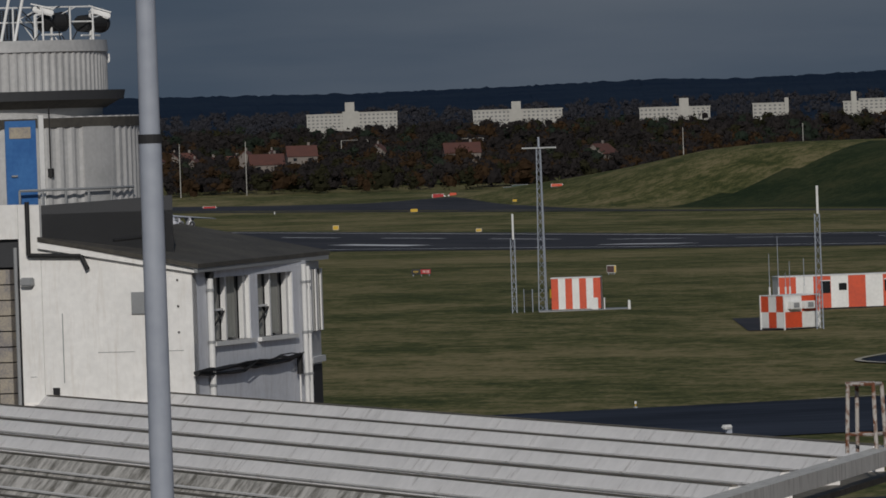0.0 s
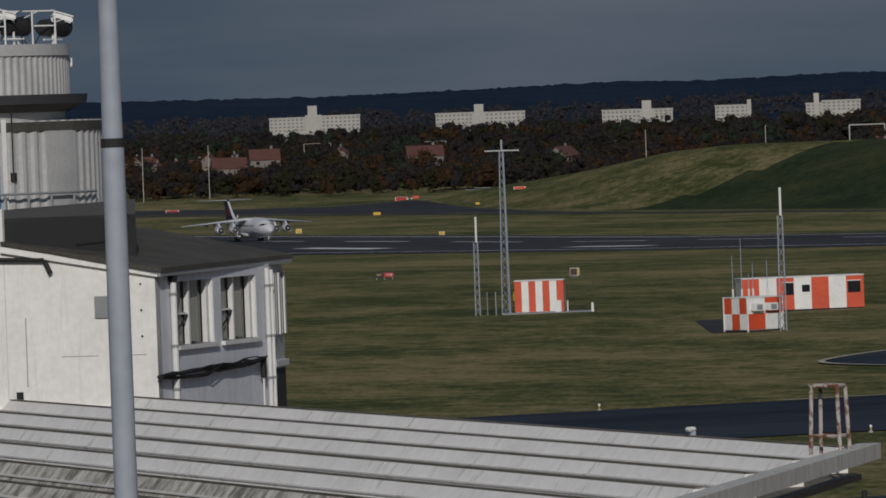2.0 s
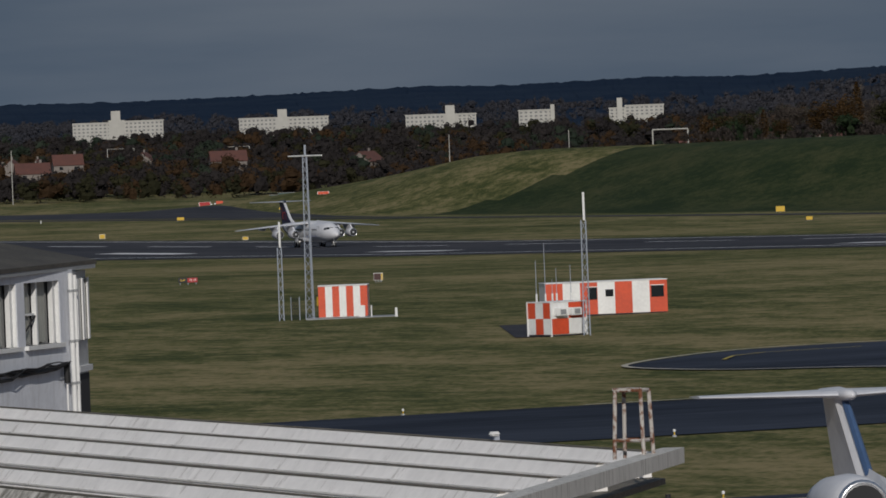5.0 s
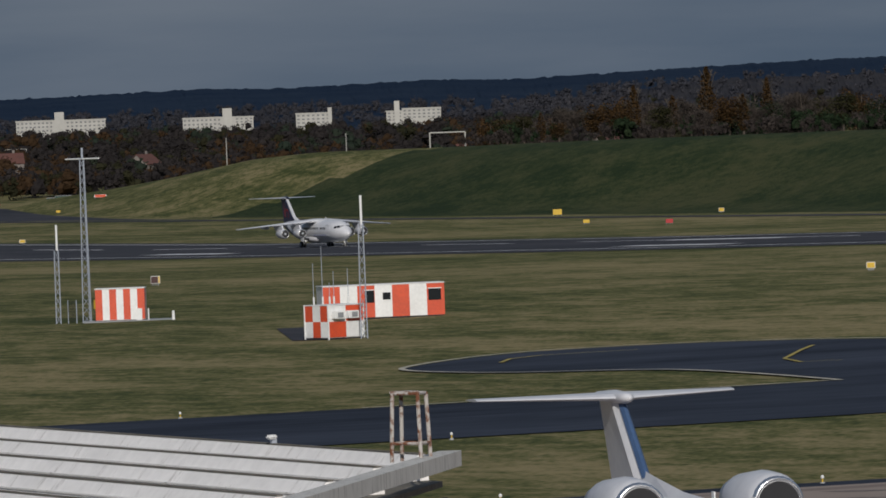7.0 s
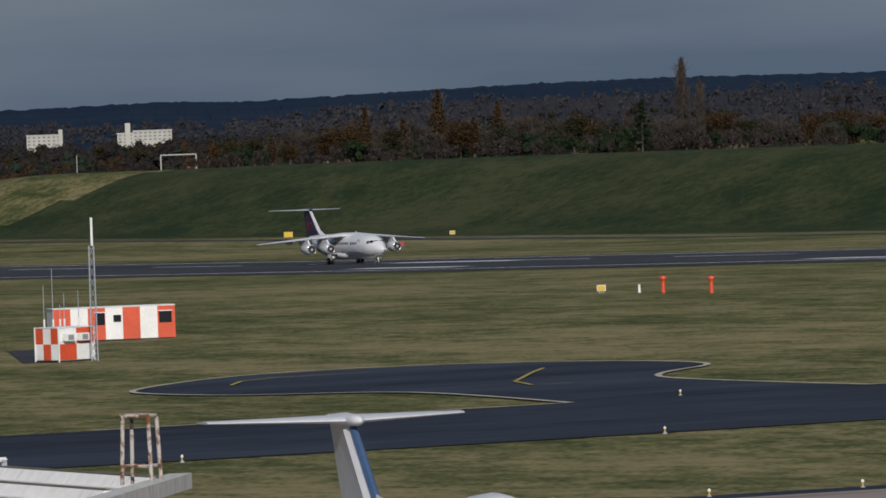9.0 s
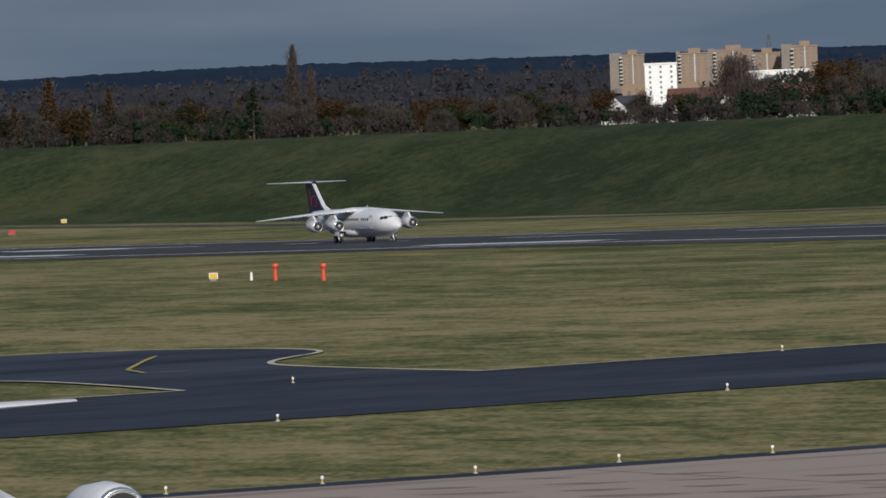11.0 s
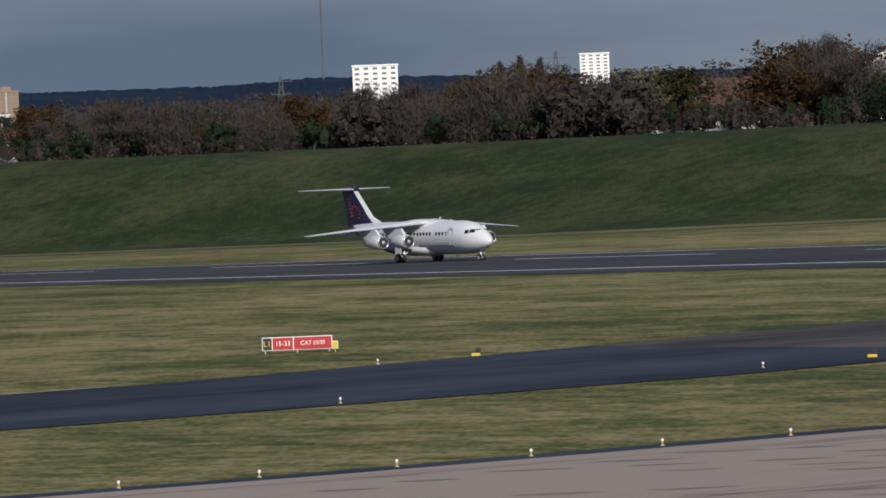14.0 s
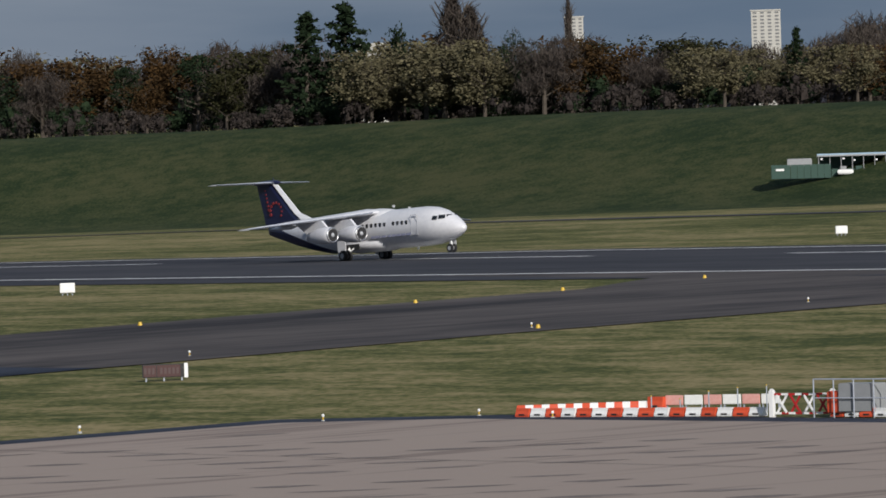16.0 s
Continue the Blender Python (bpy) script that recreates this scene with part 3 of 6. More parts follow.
    fin = part("fin", loft(B(), [[(le, -0.02, z), (le - 1.1, -th, z), (te, -0.04, z), (te, 0.04, z), (le - 1.1, th, z), (le, 0.02, z)] for le, te, th, z in ((-8.9, -15.1, 0.24, 3.9), (-10.2, -15.3, 0.22, 4.9), (-13.3, -16.1, 0.16, 7.88))]), NAVY, a, "navy tail fin")
    part("fin_leading_edge", loft(B(), [[(le + 0.12, -0.06, z), (le - w, -th, z), (le - w, th, z), (le + 0.12, 0.06, z)] for le, w, th, z in ((-7.4, 1.8, 0.27, 3.9), (-9.2, 0.9, 0.26, 4.6), (-10.15, 0.45, 0.25, 4.95), (-13.25, 0.3, 0.19, 7.83))]), SKIN, fin, "white fin leading edge")
    part("tail_bullet", loft(B(), [ring(x, 0, 7.98, r, r, 12) for x, r in ((-12.6, 0.04), (-13.1, 0.2), (-14.2, 0.26), (-15.8, 0.22), (-16.6, 0.04))]), NAVY, fin, smooth=True)
    part("beacon", tube(B(), (-13.6, 0, 8.13), (-13.7, 0, 8.48), 0.06, 0.02), NAVY, fin)
    for s in (-1, 1):
        for k in range(9):
            q = math.radians(200 - k * 29)
            cx, cz = -13.35 + 0.85 * math.cos(q), 5.3 + 0.8 * math.sin(q)
            part("red_dot", tube(B(), (cx, s * 0.12, cz), (cx, s * 0.235, cz), 0.15 - 0.006 * k, n=10), DOTS, fin, "red dot painted on the fin")
        for k in range(6):
            part("red_dot", tube(B(), (-14.45 - k * 0.07, s * 0.08, 5.5 + k * 0.36), (-14.45 - k * 0.07, s * 0.17, 5.5 + k * 0.36), 0.13 - 0.014 * k, n=10), DOTS, fin, "red dot painted on the fin")
    n = part("nose_gear", tube(tube(B(), (11.15, 0, 1.3), (11.2, 0, 0.42), 0.1), (11.2, -0.3, 0.4), (11.2, 0.3, 0.4), 0.06), WHITE, a, "white nose gear strut")
    part("nose_gear_door", box(B(), (11.0, 0.32, 0.95), (0.9, 0.04, 0.5)), SKIN, n)
    for dy in (-0.22, 0.22):
        wheel("tyre", n, 11.2, dy, 0.4, 0.22)
    for x, z in ((3.4, 4.75), (5.6, 4.45), (6.5, 0.72)):
        part("antenna", box(B(), (x, 0, z - 0.06), (0.3, 0.04, 0.2)), WHITE, body)
    return a


AIRLINER = airliner()


# ---- small things on the airfield ----
def put(ob, x, y, rz=0.0, dz=0.0):
    ob.matrix_world = pose(x, y, gz(x, y) + dz, 0, 0, rz)
    return ob


def cabin(name, label, L, Wd, Hh, colours, checks=1):
    """Portable cabin: long face at y=-Wd/2, painted panels as separate proud sheets."""
    c = thing(name, label, "cabin")
    part("body", box(B(), (0, 0, Hh / 2 + 0.12), (L, Wd, Hh), bevel=0.03), WHITE, c)
    part("base_frame", box(B(), (0, 0, 0.08), (L - 0.1, Wd - 0.1, 0.16)), DARK, c, "dark base frame")
    part("roof_sheet", box(B(), (0, 0, Hh + 0.15), (L + 0.12, Wd + 0.12, 0.07), bevel=0.02), WHITE, c, "white roof edge")
    return c


def panel(c, x0, x1, z0, z1, y, m, name="panel", label="", th=0.02):
    return part(name, box(B(), ((x0 + x1) / 2, y, (z0 + z1) / 2), (x1 - x0, th, z1 - z0)), m, c, label)


# red and white striped equipment cabin
c = cabin("striped_cabin", "equipment cabin painted in upright orange-red and white stripes", 4.0, 2.6, 2.55, 7)
for k in range(7):
    panel(c, -2 + k * 4 / 7, -2 + (k + 1) * 4 / 7, 0.16, 2.64, -1.312, RED if k % 2 == 0 else WHITE, "stripe", "orange-red stripe" if k % 2 == 0 else "white stripe")
for k in range(4):
    part("stripe", box(B(), (2.012, -1.3 + 0.65 * (k + 0.5), 1.4), (0.02, 0.65, 2.48)), RED if k % 2 == 0 else WHITE, c)
part("plinth", box(B(), (0.6, 0.2, 0.03), (7.2, 4.2, 0.1)), STEEL_GREY, c, "low concrete plinth")
part("bollard", box(B(), (1.55, -1.5, 0.55), (0.5, 0.35, 0.95), bevel=0.03), WHITE, c, "white box against the wall")
part("post", tube(B(), (2.3, -1.2, 0), (2.3, -1.2, 1.0), 0.06), WHITE, c)
put(c, -587.7, 209.2, 67)

# long red and white cabin with windows
c = cabin("long_cabin", "long portable cabin in broad orange-red and white panels with small windows", 9.6, 3.0, 2.5, 7)
for k in range(7):
    panel(c, -4.8 + k * 9.6 / 7, -4.8 + (k + 1) * 9.6 / 7, 0.14, 2.6, -1.512, WHITE if k % 2 == 1 else RED, "panel", "white panel" if k % 2 == 1 else "orange-red panel")
for k in range(3):
    part("panel", box(B(), (4.812, -1.5 + k + 0.5, 1.37), (0.02, 1.0, 2.46)), RED if k % 2 == 0 else WHITE, c)
for x, w, h in ((-1.1, 0.75, 0.95), (0.25, 0.62, 0.55), (4.05, 1.0, 0.9)):
    wdw = panel(c, x - w / 2, x + w / 2, 1.75 - h / 2, 1.75 + h / 2, -1.53, GLASS, "window", "dark cabin window", 0.03)
    part("window_frame", box(B(), (x, -1.545, 1.75 + h / 2 + 0.03), (w + 0.1, 0.04, 0.06)), WHITE, wdw)
put(c, -553.5, 218.5, 78)

# chequered hut with air-conditioning boxes and whip aerials
c = cabin("chequered_hut", "small equipment hut in orange-red and white chequers", 3.2, 2.6, 2.3, 7)
for i in range(2):
    for k in range(2):
        panel(c, -1.6 + k * 1.6, -1.6 + (k + 1) * 1.6, 0.16 + i * 1.12, 0.16 + (i + 1) * 1.12, -1.312, RED if (i + k) % 2 == 0 else WHITE, "panel", "orange-red panel" if (i + k) % 2 == 0 else "white panel")
    for k in range(3):
        part("panel", box(B(), (-1.612, 1.3 - (k + 0.5) * 0.8667, 0.16 + (i + 0.5) * 1.12), (0.02, 0.8667, 1.12)), RED if (i + k) % 2 == 1 else WHITE, c)
for x in (-0.85, 0.45):
    ac = part("air_conditioner", box(B(), (x, -1.52, 1.75), (0.95, 0.42, 0.55), bevel=0.03), WHITE, c, "white air-conditioning box")
    part("grille", box(B(), (x + 0.05, -1.74, 1.75), (0.5, 0.02, 0.36)), STEEL_GREY, ac, "grey grille")
for x, y in ((-1.63, -1.33), (1.63, -1.33), (-1.63, 1.33)):
    part("corner_post", box(B(), (x, y, 1.25), (0.09, 0.09, 2.5)), WHITE, c)
for x, y, h in ((0.3, 2.6, 3.3), (0.8, 2.2, 4.5), (1.6, 1.9, 2.7), (2.6, 1.5, 2.9), (1.2, 1.9, 1.9)):
    w = part("whip_aerial", tube(B(), (x, y, 0), (x, y, h + 2.1), 0.035, 0.018), GALV, c, "thin whip aerial")
    part("aerial_base", tube(B(), (x, y, 0), (x, y, 3.0), 0.07), WHITE, w, "white aerial mount")
put(c, -507.9, 196.9, 108)
flat("hut_pad", [(-540, 204.6), (-538, 208), (-506, 196), (-508, 193.7)], 0.05, RUNWAY, "worn asphalt pad beside the hut", "pavement")


def lattice(name, label, h, w0, w1, whip, arm=0.0):
    """Triangular lattice mast with a tube on top."""
    m = thing(name, label, "mast")
    feet = [(math.cos(k * math.tau / 3), math.sin(k * math.tau / 3)) for k in range(3)]
    for fx, fy in feet:
        part("leg", tube(B(), (fx * w0, fy * w0, 0), (fx * w1, fy * w1, h), 0.045, n=6), GALV, m)
    bm = B()
    n = int(h / 0.7)
    for k in range(n):
        u0, u1 = k / n, (k + 1) / n
        for j in range(3):
            p, q = feet[j], feet[(j + 1) % 3]
            r0, r1 = w0 + (w1 - w0) * u0, w0 + (w1 - w0) * u1
            tube(bm, (p[0] * r0, p[1] * r0, h * u0), (q[0] * r1, q[1] * r1, h * u1), 0.022, n=4)
    part("bracing", bm, GALV, m)["kind"] = "stuff"
    if whip:
        part("aerial", tube(B(), (0, 0, h), (0, 0, h + whip), 0.09), WHITE, m, "white aerial tube")
    if arm:
        part("crossarm", tube(B(), (-arm, 0, h), (arm, 0, h), 0.06), WHITE, m, "white cross-arm")
        part("tip", tube(B(), (0, 0, h), (0, 0, h + 0.9), 0.09), GALV, m)
    return m


put(lattice("aerial_mast", "tall grey lattice mast with a white cross-arm", 13.4, 0.42, 0.2, 0, 2.15), -588.5, 206.6, 20)
put(lattice("aerial_mast", "slim grey lattice mast with a white aerial tube", 6.0, 0.25, 0.22, 2.1), -589.3, 204.4, 10)
put(lattice("aerial_mast", "grey lattice mast with a tall white aerial tube", 8.2, 0.3, 0.22, 2.0), -505.1, 198.15, 10)
g = thing("wire_gate", "dark wire mesh panel on steel posts", "fence")
for x in (-0.55, 0.55):
    part("post", tube(B(), (x, 0, 0), (x, 0, 1.9), 0.04), GALV, g)
bm = B()
for k in range(7):
    box(bm, (0, 0, 0.2 + k * 0.26), (1.1, 0.02, 0.03))
    box(bm, (-0.5 + k * 0.166, 0, 1.0), (0.02, 0.02, 1.7))
part("mesh_panel", bm, DARK, g)
put(g, -588.6, 205.3, 19)
g = thing("equipment_box", "yellow equipment box on the mast", "box")
part("box", box(B(), (0, 0, 1.45), (0.6, 0.4, 0.75), bevel=0.03), YELLOW, g)
part("leg", tube(B(), (0, 0, 0), (0, 0, 1.1), 0.06), GALV, g)
put(g, -588.0, 207.3, 19)


def board(name, label, w, h, faces, rz, x, y, legs=True, d=0.25):
    """Airfield guidance board: faces is a list of (start, end, material)."""
    s = thing(name, label, "sign")
    part("housing", box(B(), (0, 0, h / 2 + 0.2), (w, d, h), bevel=0.02), WHITE if w > 3 or w < 1.3 else SIGN_BLACK, s)
    for a, b, m in faces:
        part("face", box(B(), ((a + b) / 2, -d / 2 - 0.012, h / 2 + 0.2), (b - a, 0.02, h - 0.08)), m, s)
    for k in range(3):
        part("leg", box(B(), (-w / 2 + 0.2 + k * (w - 0.4) / 2, 0, 0.1), (0.08, 0.1, 0.22)), GALV, s)
    return put(s, x, y, rz)


def lettering(s, text, x, z, size, y, m, rx=90):
    """Raised letters of the built-in font on a board's face."""
    cu = bpy.data.curves.new("lettering", "FONT")
    cu.body, cu.size, cu.align_x, cu.align_y, cu.extrude = text, size, "CENTER", "CENTER", 0.012
    tmp = bpy.data.objects.new("lettering", cu)
    scene.collection.objects.link(tmp)
    me = bpy.data.meshes.new_from_object(tmp.evaluated_get(bpy.context.evaluated_depsgraph_get()))
    bpy.data.objects.remove(tmp)
    me.transform(pose(x, y, z, rx, 0, 0))
    me.materials.clear()
    me.materials.append(m)
    ob = new("lettering", me)
    ob.parent = s
    return ob


# big red holding sign by the taxiway
s = board("holding_sign", "red runway holding sign with white lettering beside the taxiway", 4.5, 0.85, [(-2.2, -1.63, SIGN_BLACK), (-1.57, -0.27, SIGN_RED), (-0.21, 2.2, SIGN_RED)], 58, -414.6, 257.5)
lettering(s, "L1", -1.92, 0.62, 0.5, -0.155, YELLOW)
lettering(s, "15-33", -0.92, 0.62, 0.42, -0.155, WHITE)
lettering(s, "CAT I/II/III", 1.0, 0.62, 0.37, -0.155, WHITE)
s = board("lamp_box", "small yellow lamp on a short post", 0.4, 0.5, [(-0.18, 0.18, YELLOW)], 58, -411.8, 258.6)
s = board("holding_sign", "small black and red holding sign on the grass", 2.1, 0.55, [(-1.0, -0.1, SIGN_BLACK), (-0.05, 1.0, SIGN_RED)], 71, -776.3, 258.7)
lettering(s, "RAF", -0.55, 0.47, 0.32, -0.155, YELLOW)
lettering(s, "15-33", 0.5, 0.47, 0.32, -0.155, WHITE)
s = board("holding_sign", "dark red-faced sign with a yellow edge on the grass", 0.95, 0.75, [(-0.45, 0.28, DARK_SIGN), (0.3, 0.45, YELLOW)], 70, -732.3, 264.5)
s = board("holding_sign", "dark red sign with unlit lettering and a white end", 2.35, 0.72, [(-1.12, -0.42, DARK_SIGN), (-0.38, 0.9, DARK_SIGN), (0.92, 1.14, SIGN_BLACK)], 56, -327.5, 254.3)
for k in range(9):
    if k != 3:
        part("lettering_bar", box(B(), (-1.02 + k * 0.22, -0.15, 0.56), (0.13, 0.01, 0.34)), UNLIT, s)
part("end_panel", box(B(), (1.2, 0, 0.56), (0.2, 0.42, 0.78)), WHITE, s, "white end panel")
for x, y in ((-471.6, 357.0), (-545.0, 507.3)):
    board("marker_box", "plain white marker box on the grass", 1.15, 0.75, [(-0.5, 0.5, WHITE)], 54, x, y, d=0.5)
for word, m, w, h, x, y in (("yellow", YELLOW, 2.2, 1.3, -1614.8, 682), ("dull yellow", YELLOW, 1.3, 0.7, -1319.7, 563.2), ("orange-red", SIGN_RED, 1.4, 0.8, -1274.1, 560.2), ("yellow", YELLOW, 1.2, 0.8, -1555.9, 696.9),
                            ("yellow", YELLOW, 1.1, 0.6, -1379.5, 471.6), ("yellow", YELLOW, 1.3, 0.7, -2051.7, 712.5), ("orange-red", SIGN_RED, 4.2, 0.9, -2292.0, 694.5), ("yellow", YELLOW, 1.9, 0.8, -1785.8, 593.8),
                            ("yellow", YELLOW, 1.2, 0.9, -1490.0, 478.4), ("orange-red", RED, 3.4, 0.8, -2062.8, 729.3), ("orange-red", SIGN_RED, 3.6, 1.2, -2198.1, 738.8), ("orange-red", RED, 2.2, 0.9, -2189.0, 740.5)):
    board("far_sign", word + " sign board on the far grass", w, h, [(-w * 0.46, w * 0.46, m)], 70, x, y)
for k in range(3):
    board("white_board", "low white board beside the far signs", 1.6, 0.6, [(-0.7, 0.7, WHITE)], 70, -2206 + k * 4.6, 741 + k * 0.6)
for k, (w, hh) in enumerate(((3.2, 1.8), (5.0, 2.4), (4.0, 2.0))):
    g = thing("green_hut", "small dark green hut at the edge of the woods", "hut")
    part("body", box(B(), (0, 0, hh / 2), (w, 2.4, hh), bevel=0.04), GREEN_PAINT, g)
    part("roof", box(B(), (0, 0, hh + 0.06), (w + 0.3, 2.7, 0.12)), STEEL_GREY, g, "grey flat roof")
    part("door", box(B(), (w * 0.2, -1.22, 0.95), (0.9, 0.05, 1.8)), GREEN_PAINT, g)
    put(g, -2292 + k * 5.2, 794 + k * 2.0, 71)
p = thing("marker_post", "short white post with a pale foot", "post")
part("post", tube(B(), (0, 0, 0), (0, 0, 0.75), 0.13, 0.1), WHITE, p)
put(p, -618, 295)
copy_thing(p, pose(-583.5, 212.2, gz(-583.5, 212.2)))
copy_thing(p, pose(-1873.7, 585.2, gz(-1873.7, 585.2)))
board("lamp_box", "yellow box on the grass", 0.8, 0.55, [(-0.35, 0.35, YELLOW)], 64, -624.5, 294.3)
for x, y in ((-612, 294.5), (-600.6, 293.7)):
    p = thing("monitor_post", "orange monitor post with a drum head", "post", group="orange posts")
    part("column", tube(B(), (0, 0, 0), (0, 0, 1.1), 0.2, 0.17, n=12), RED, p)
    part("head", tube(tube(B(), (0, 0, 1.05), (0, 0, 1.3), 0.2, 0.34, n=12), (0, 0, 1.3), (0, 0, 1.5), 0.34, 0.3, n=12), RED, p)
    put(p, x, y)


def edge_lamp(label):
    l = thing("edge_lamp", label, "lamp", group="edge lamps")
    part("base", tube(B(), (0, 0, 0), (0, 0, 0.1), 0.13, 0.09, n=10), STEEL_GREY, l)
    part("stem", tube(B(), (0, 0, 0.08), (0, 0, 0.26), 0.035, n=6), YELLOW, l)
    part("lens", tube(tube(B(), (0, 0, 0.25), (0, 0, 0.33), 0.06, 0.075, n=8), (0, 0, 0.33), (0, 0, 0.38), 0.075, 0.03, n=8), WHITE, l)
    return l


lamp = put(edge_lamp("small pale edge lamp on a short stem"), -283.2, 152)
for x, y in [(-281.6 - 0.02 * k, 116.0 + 7.1 * k) for k in range(14) if k != 5] + [(-285.8, 216.8), (-279.7, 226.6), (-274.2, 231.6), (-268.2, 231.0), (-340.9, 138), (-341.2, 164), (-341.6, 189.8), (-343.5, 215.9), (-347, 246), (-352.3, 275.5), (-357, 306), (-365.2, 336.8),
             (-382.8, 216.4), (-387.6, 246.4), (-384.8, 186), (-384.5, 140)]:
    copy_thing(lamp, pose(x, y, gz(x, y)))
wig = thing("guard_lamp", "low yellow guard lamp with a dark hood", "lamp", group="guard lamps")
part("base", box(B(), (0, 0, 0.1), (0.55, 0.3, 0.2), bevel=0.03), YELLOW, wig)
part("hood", box(B(), (0.15, 0, 0.36), (0.3, 0.25, 0.32), bevel=0.03), BLACK, wig)
put(wig, -389.8, 254.9, 58)
copy_thing(wig, pose(-349.8, 255.6, gz(-349.8, 255.6), 0, 0, 56))
for x, y in ((-398.8, 307.8), (-405.9, 337.4), (-355.7, 305.4), (-411.8, 356.0), (-420.0, 377.0)):
    p = thing("taxi_lamp", "small yellow taxiway lamp", "lamp", group="taxi lamps")
    part("body", tube(B(), (0, 0, 0), (0, 0, 0.28), 0.17, 0.1, n=8), YELLOW, p)
    put(p, x, y)

# ---- the old terminal building, its canopy and the lamp post in front ----
def quad_wall(bm, p, q, z0p, z0q, z1p, z1q, th):
    """Upright wall from p to q with a sloping foot and head, th thick to its left."""
    p, q = Vector((p[0], p[1])), Vector((q[0], q[1]))
    t = (q - p).normalized()
    nrm = Vector((-t.y, t.x)) * th
    a = [(p.x, p.y, z0p), (q.x, q.y, z0q), (q.x, q.y, z1q), (p.x, p.y, z1p)]
    b = [(x + nrm.x, y + nrm.y, z) for x, y, z in a]
    return loft(bm, [a, b])


def beam(bm, a, b, w, h):
    """Straight bar of rectangular section with its top centre line from a to b."""
    a, b = Vector(a), Vector(b)
    t = (b - a)
    n = Vector((-t.y, t.x, 0)).normalized() * w / 2
    dn = Vector((0, 0, -h))
    return loft(bm, [[p - n + dn, p + n + dn, p + n, p - n] for p in (a, b)])


CZ = 9.3
canopy = thing("concrete_canopy", "flat canopy of stained white concrete beams with a sloping end", "canopy")
END = lambda y: -122.55 + (49.4 - y) * 17.2 / 10.5
for k in range(9):
    y = 49.8 - 2.38 * k
    x1 = END(y) - 1.2
    x0 = -182 if k else -168.4
    bm = loft(B(), [[(x, y - 0.5, CZ - 0.5), (x, y + 0.1, CZ - 0.5), (x, y + 0.1, CZ), (x, y - 0.08, CZ)] for x in (x0, x1)])
    b = part("beam", bm, CONCRETE if k < 5 else LICHEN, canopy, "stained white concrete upstand beam")
    part("capping", beam(B(), (-182 if k else -168.4, y, CZ + 0.03), (x1, y, CZ + 0.03), 0.11, 0.02), MOSS, b, "dark mossy capping")
    part("ledge", beam(B(), (-180, y - 0.27, CZ - 0.19), (x1, y - 0.27, CZ - 0.19), 0.08, 0.03), CONCRETE, b, "thin pale drip ledge")
bm = B()
loft(bm, [[(x, y, z) for x, y in ((-182, 30), (END(30) - 0.4, 30), (END(49.9) - 0.4, 49.9), (-182, 49.9))] for z in (CZ - 0.55, CZ - 0.45)])
part("roof_slab", bm, MOSS, canopy, "dark damp roof slab between the beams")
part("end_beam", beam(B(), (END(49.9), 49.9, CZ + 0.1), (END(29), 29, CZ + 0.06), 0.4, 0.27), FASCIA, canopy, "stained sloping end fascia")
for k in range(6):
    x, y = -176 + k * 13, 40.0
    part("column", tube(B(), (x, y, 0), (x, y, CZ - 0.8), 0.25, n=12), CONCRETE, canopy)

# rusty frame at the canopy's corner, with a lamp hanging below
f = thing("rusty_frame", "rusty white steel frame standing on the canopy's corner", "frame")
top, foot = CZ + 1.2, CZ + 0.02
mid = polar(-68.27, 131).xy
corners = [(mid.x + dx, mid.y + dy) for dx, dy in ((-0.38, -0.02), (-0.08, -0.33), (0.38, 0.03), (0.08, 0.33))]
for x, y in corners:
    tx, ty = mid + (Vector((x, y)) - mid) * 0.86
    part("leg", tube(B(), (x, y, foot), (tx, ty, top), 0.036, n=8), RUST, f)
for z, s in ((top, 0.86), (CZ + 0.34, 0.97)):
    for k in range(4):
        a, b = (mid + (Vector(corners[j % 4]) - mid) * s for j in (k, k + 1))
        part("rail", tube(B(), (a.x, a.y, z), (b.x, b.y, z), 0.03, n=6), RUST, f)
part("top_plate", box(B(), (mid.x - 0.08, mid.y - 0.06, top + 0.02), (0.4, 0.3, 0.04), 30), RUST, f)
h = thing("hanging_lamp", "dark round lamp hanging under the canopy's end", "lamp")
part("stem", tube(B(), (-121.2, 48.9, CZ - 0.6), (-121.2, 48.9, CZ - 1.15), 0.05), DARK, h)
bm = B()
bmesh.ops.create_uvsphere(bm, u_segments=14, v_segments=10, radius=0.16, matrix=Matrix.Translation((-121.2, 48.9, CZ - 1.25)))
part("globe", bm, DARK, h, smooth=True)
c = thing("bulkhead_lamp", "small white lamp on the canopy's back beam", "lamp")
part("foot", box(B(), (-131.8, 49.8, CZ + 0.07), (0.1, 0.1, 0.1)), GALV, c)
part("head", box(B(), (-131.75, 49.75, CZ + 0.15), (0.15, 0.2, 0.08), 20, bevel=0.03), WHITE, c)

p = thing("lamp_post", "tall grey galvanised lamp post with a joint", "lamp post")
px, py = polar(-73.57, 60).xy
part("lower_shaft", tube(B(), (px, py, 0), (px, py, 15.05), 0.112, 0.088, n=48), GALV, p)
part("joint_ring", tube(B(), (px, py, 15.02), (px, py, 15.09), 0.094, n=20), DARK, p)
part("upper_shaft", tube(B(), (px, py, 15.05), (px, py, 20), 0.082, 0.062, n=48), GALV, p)

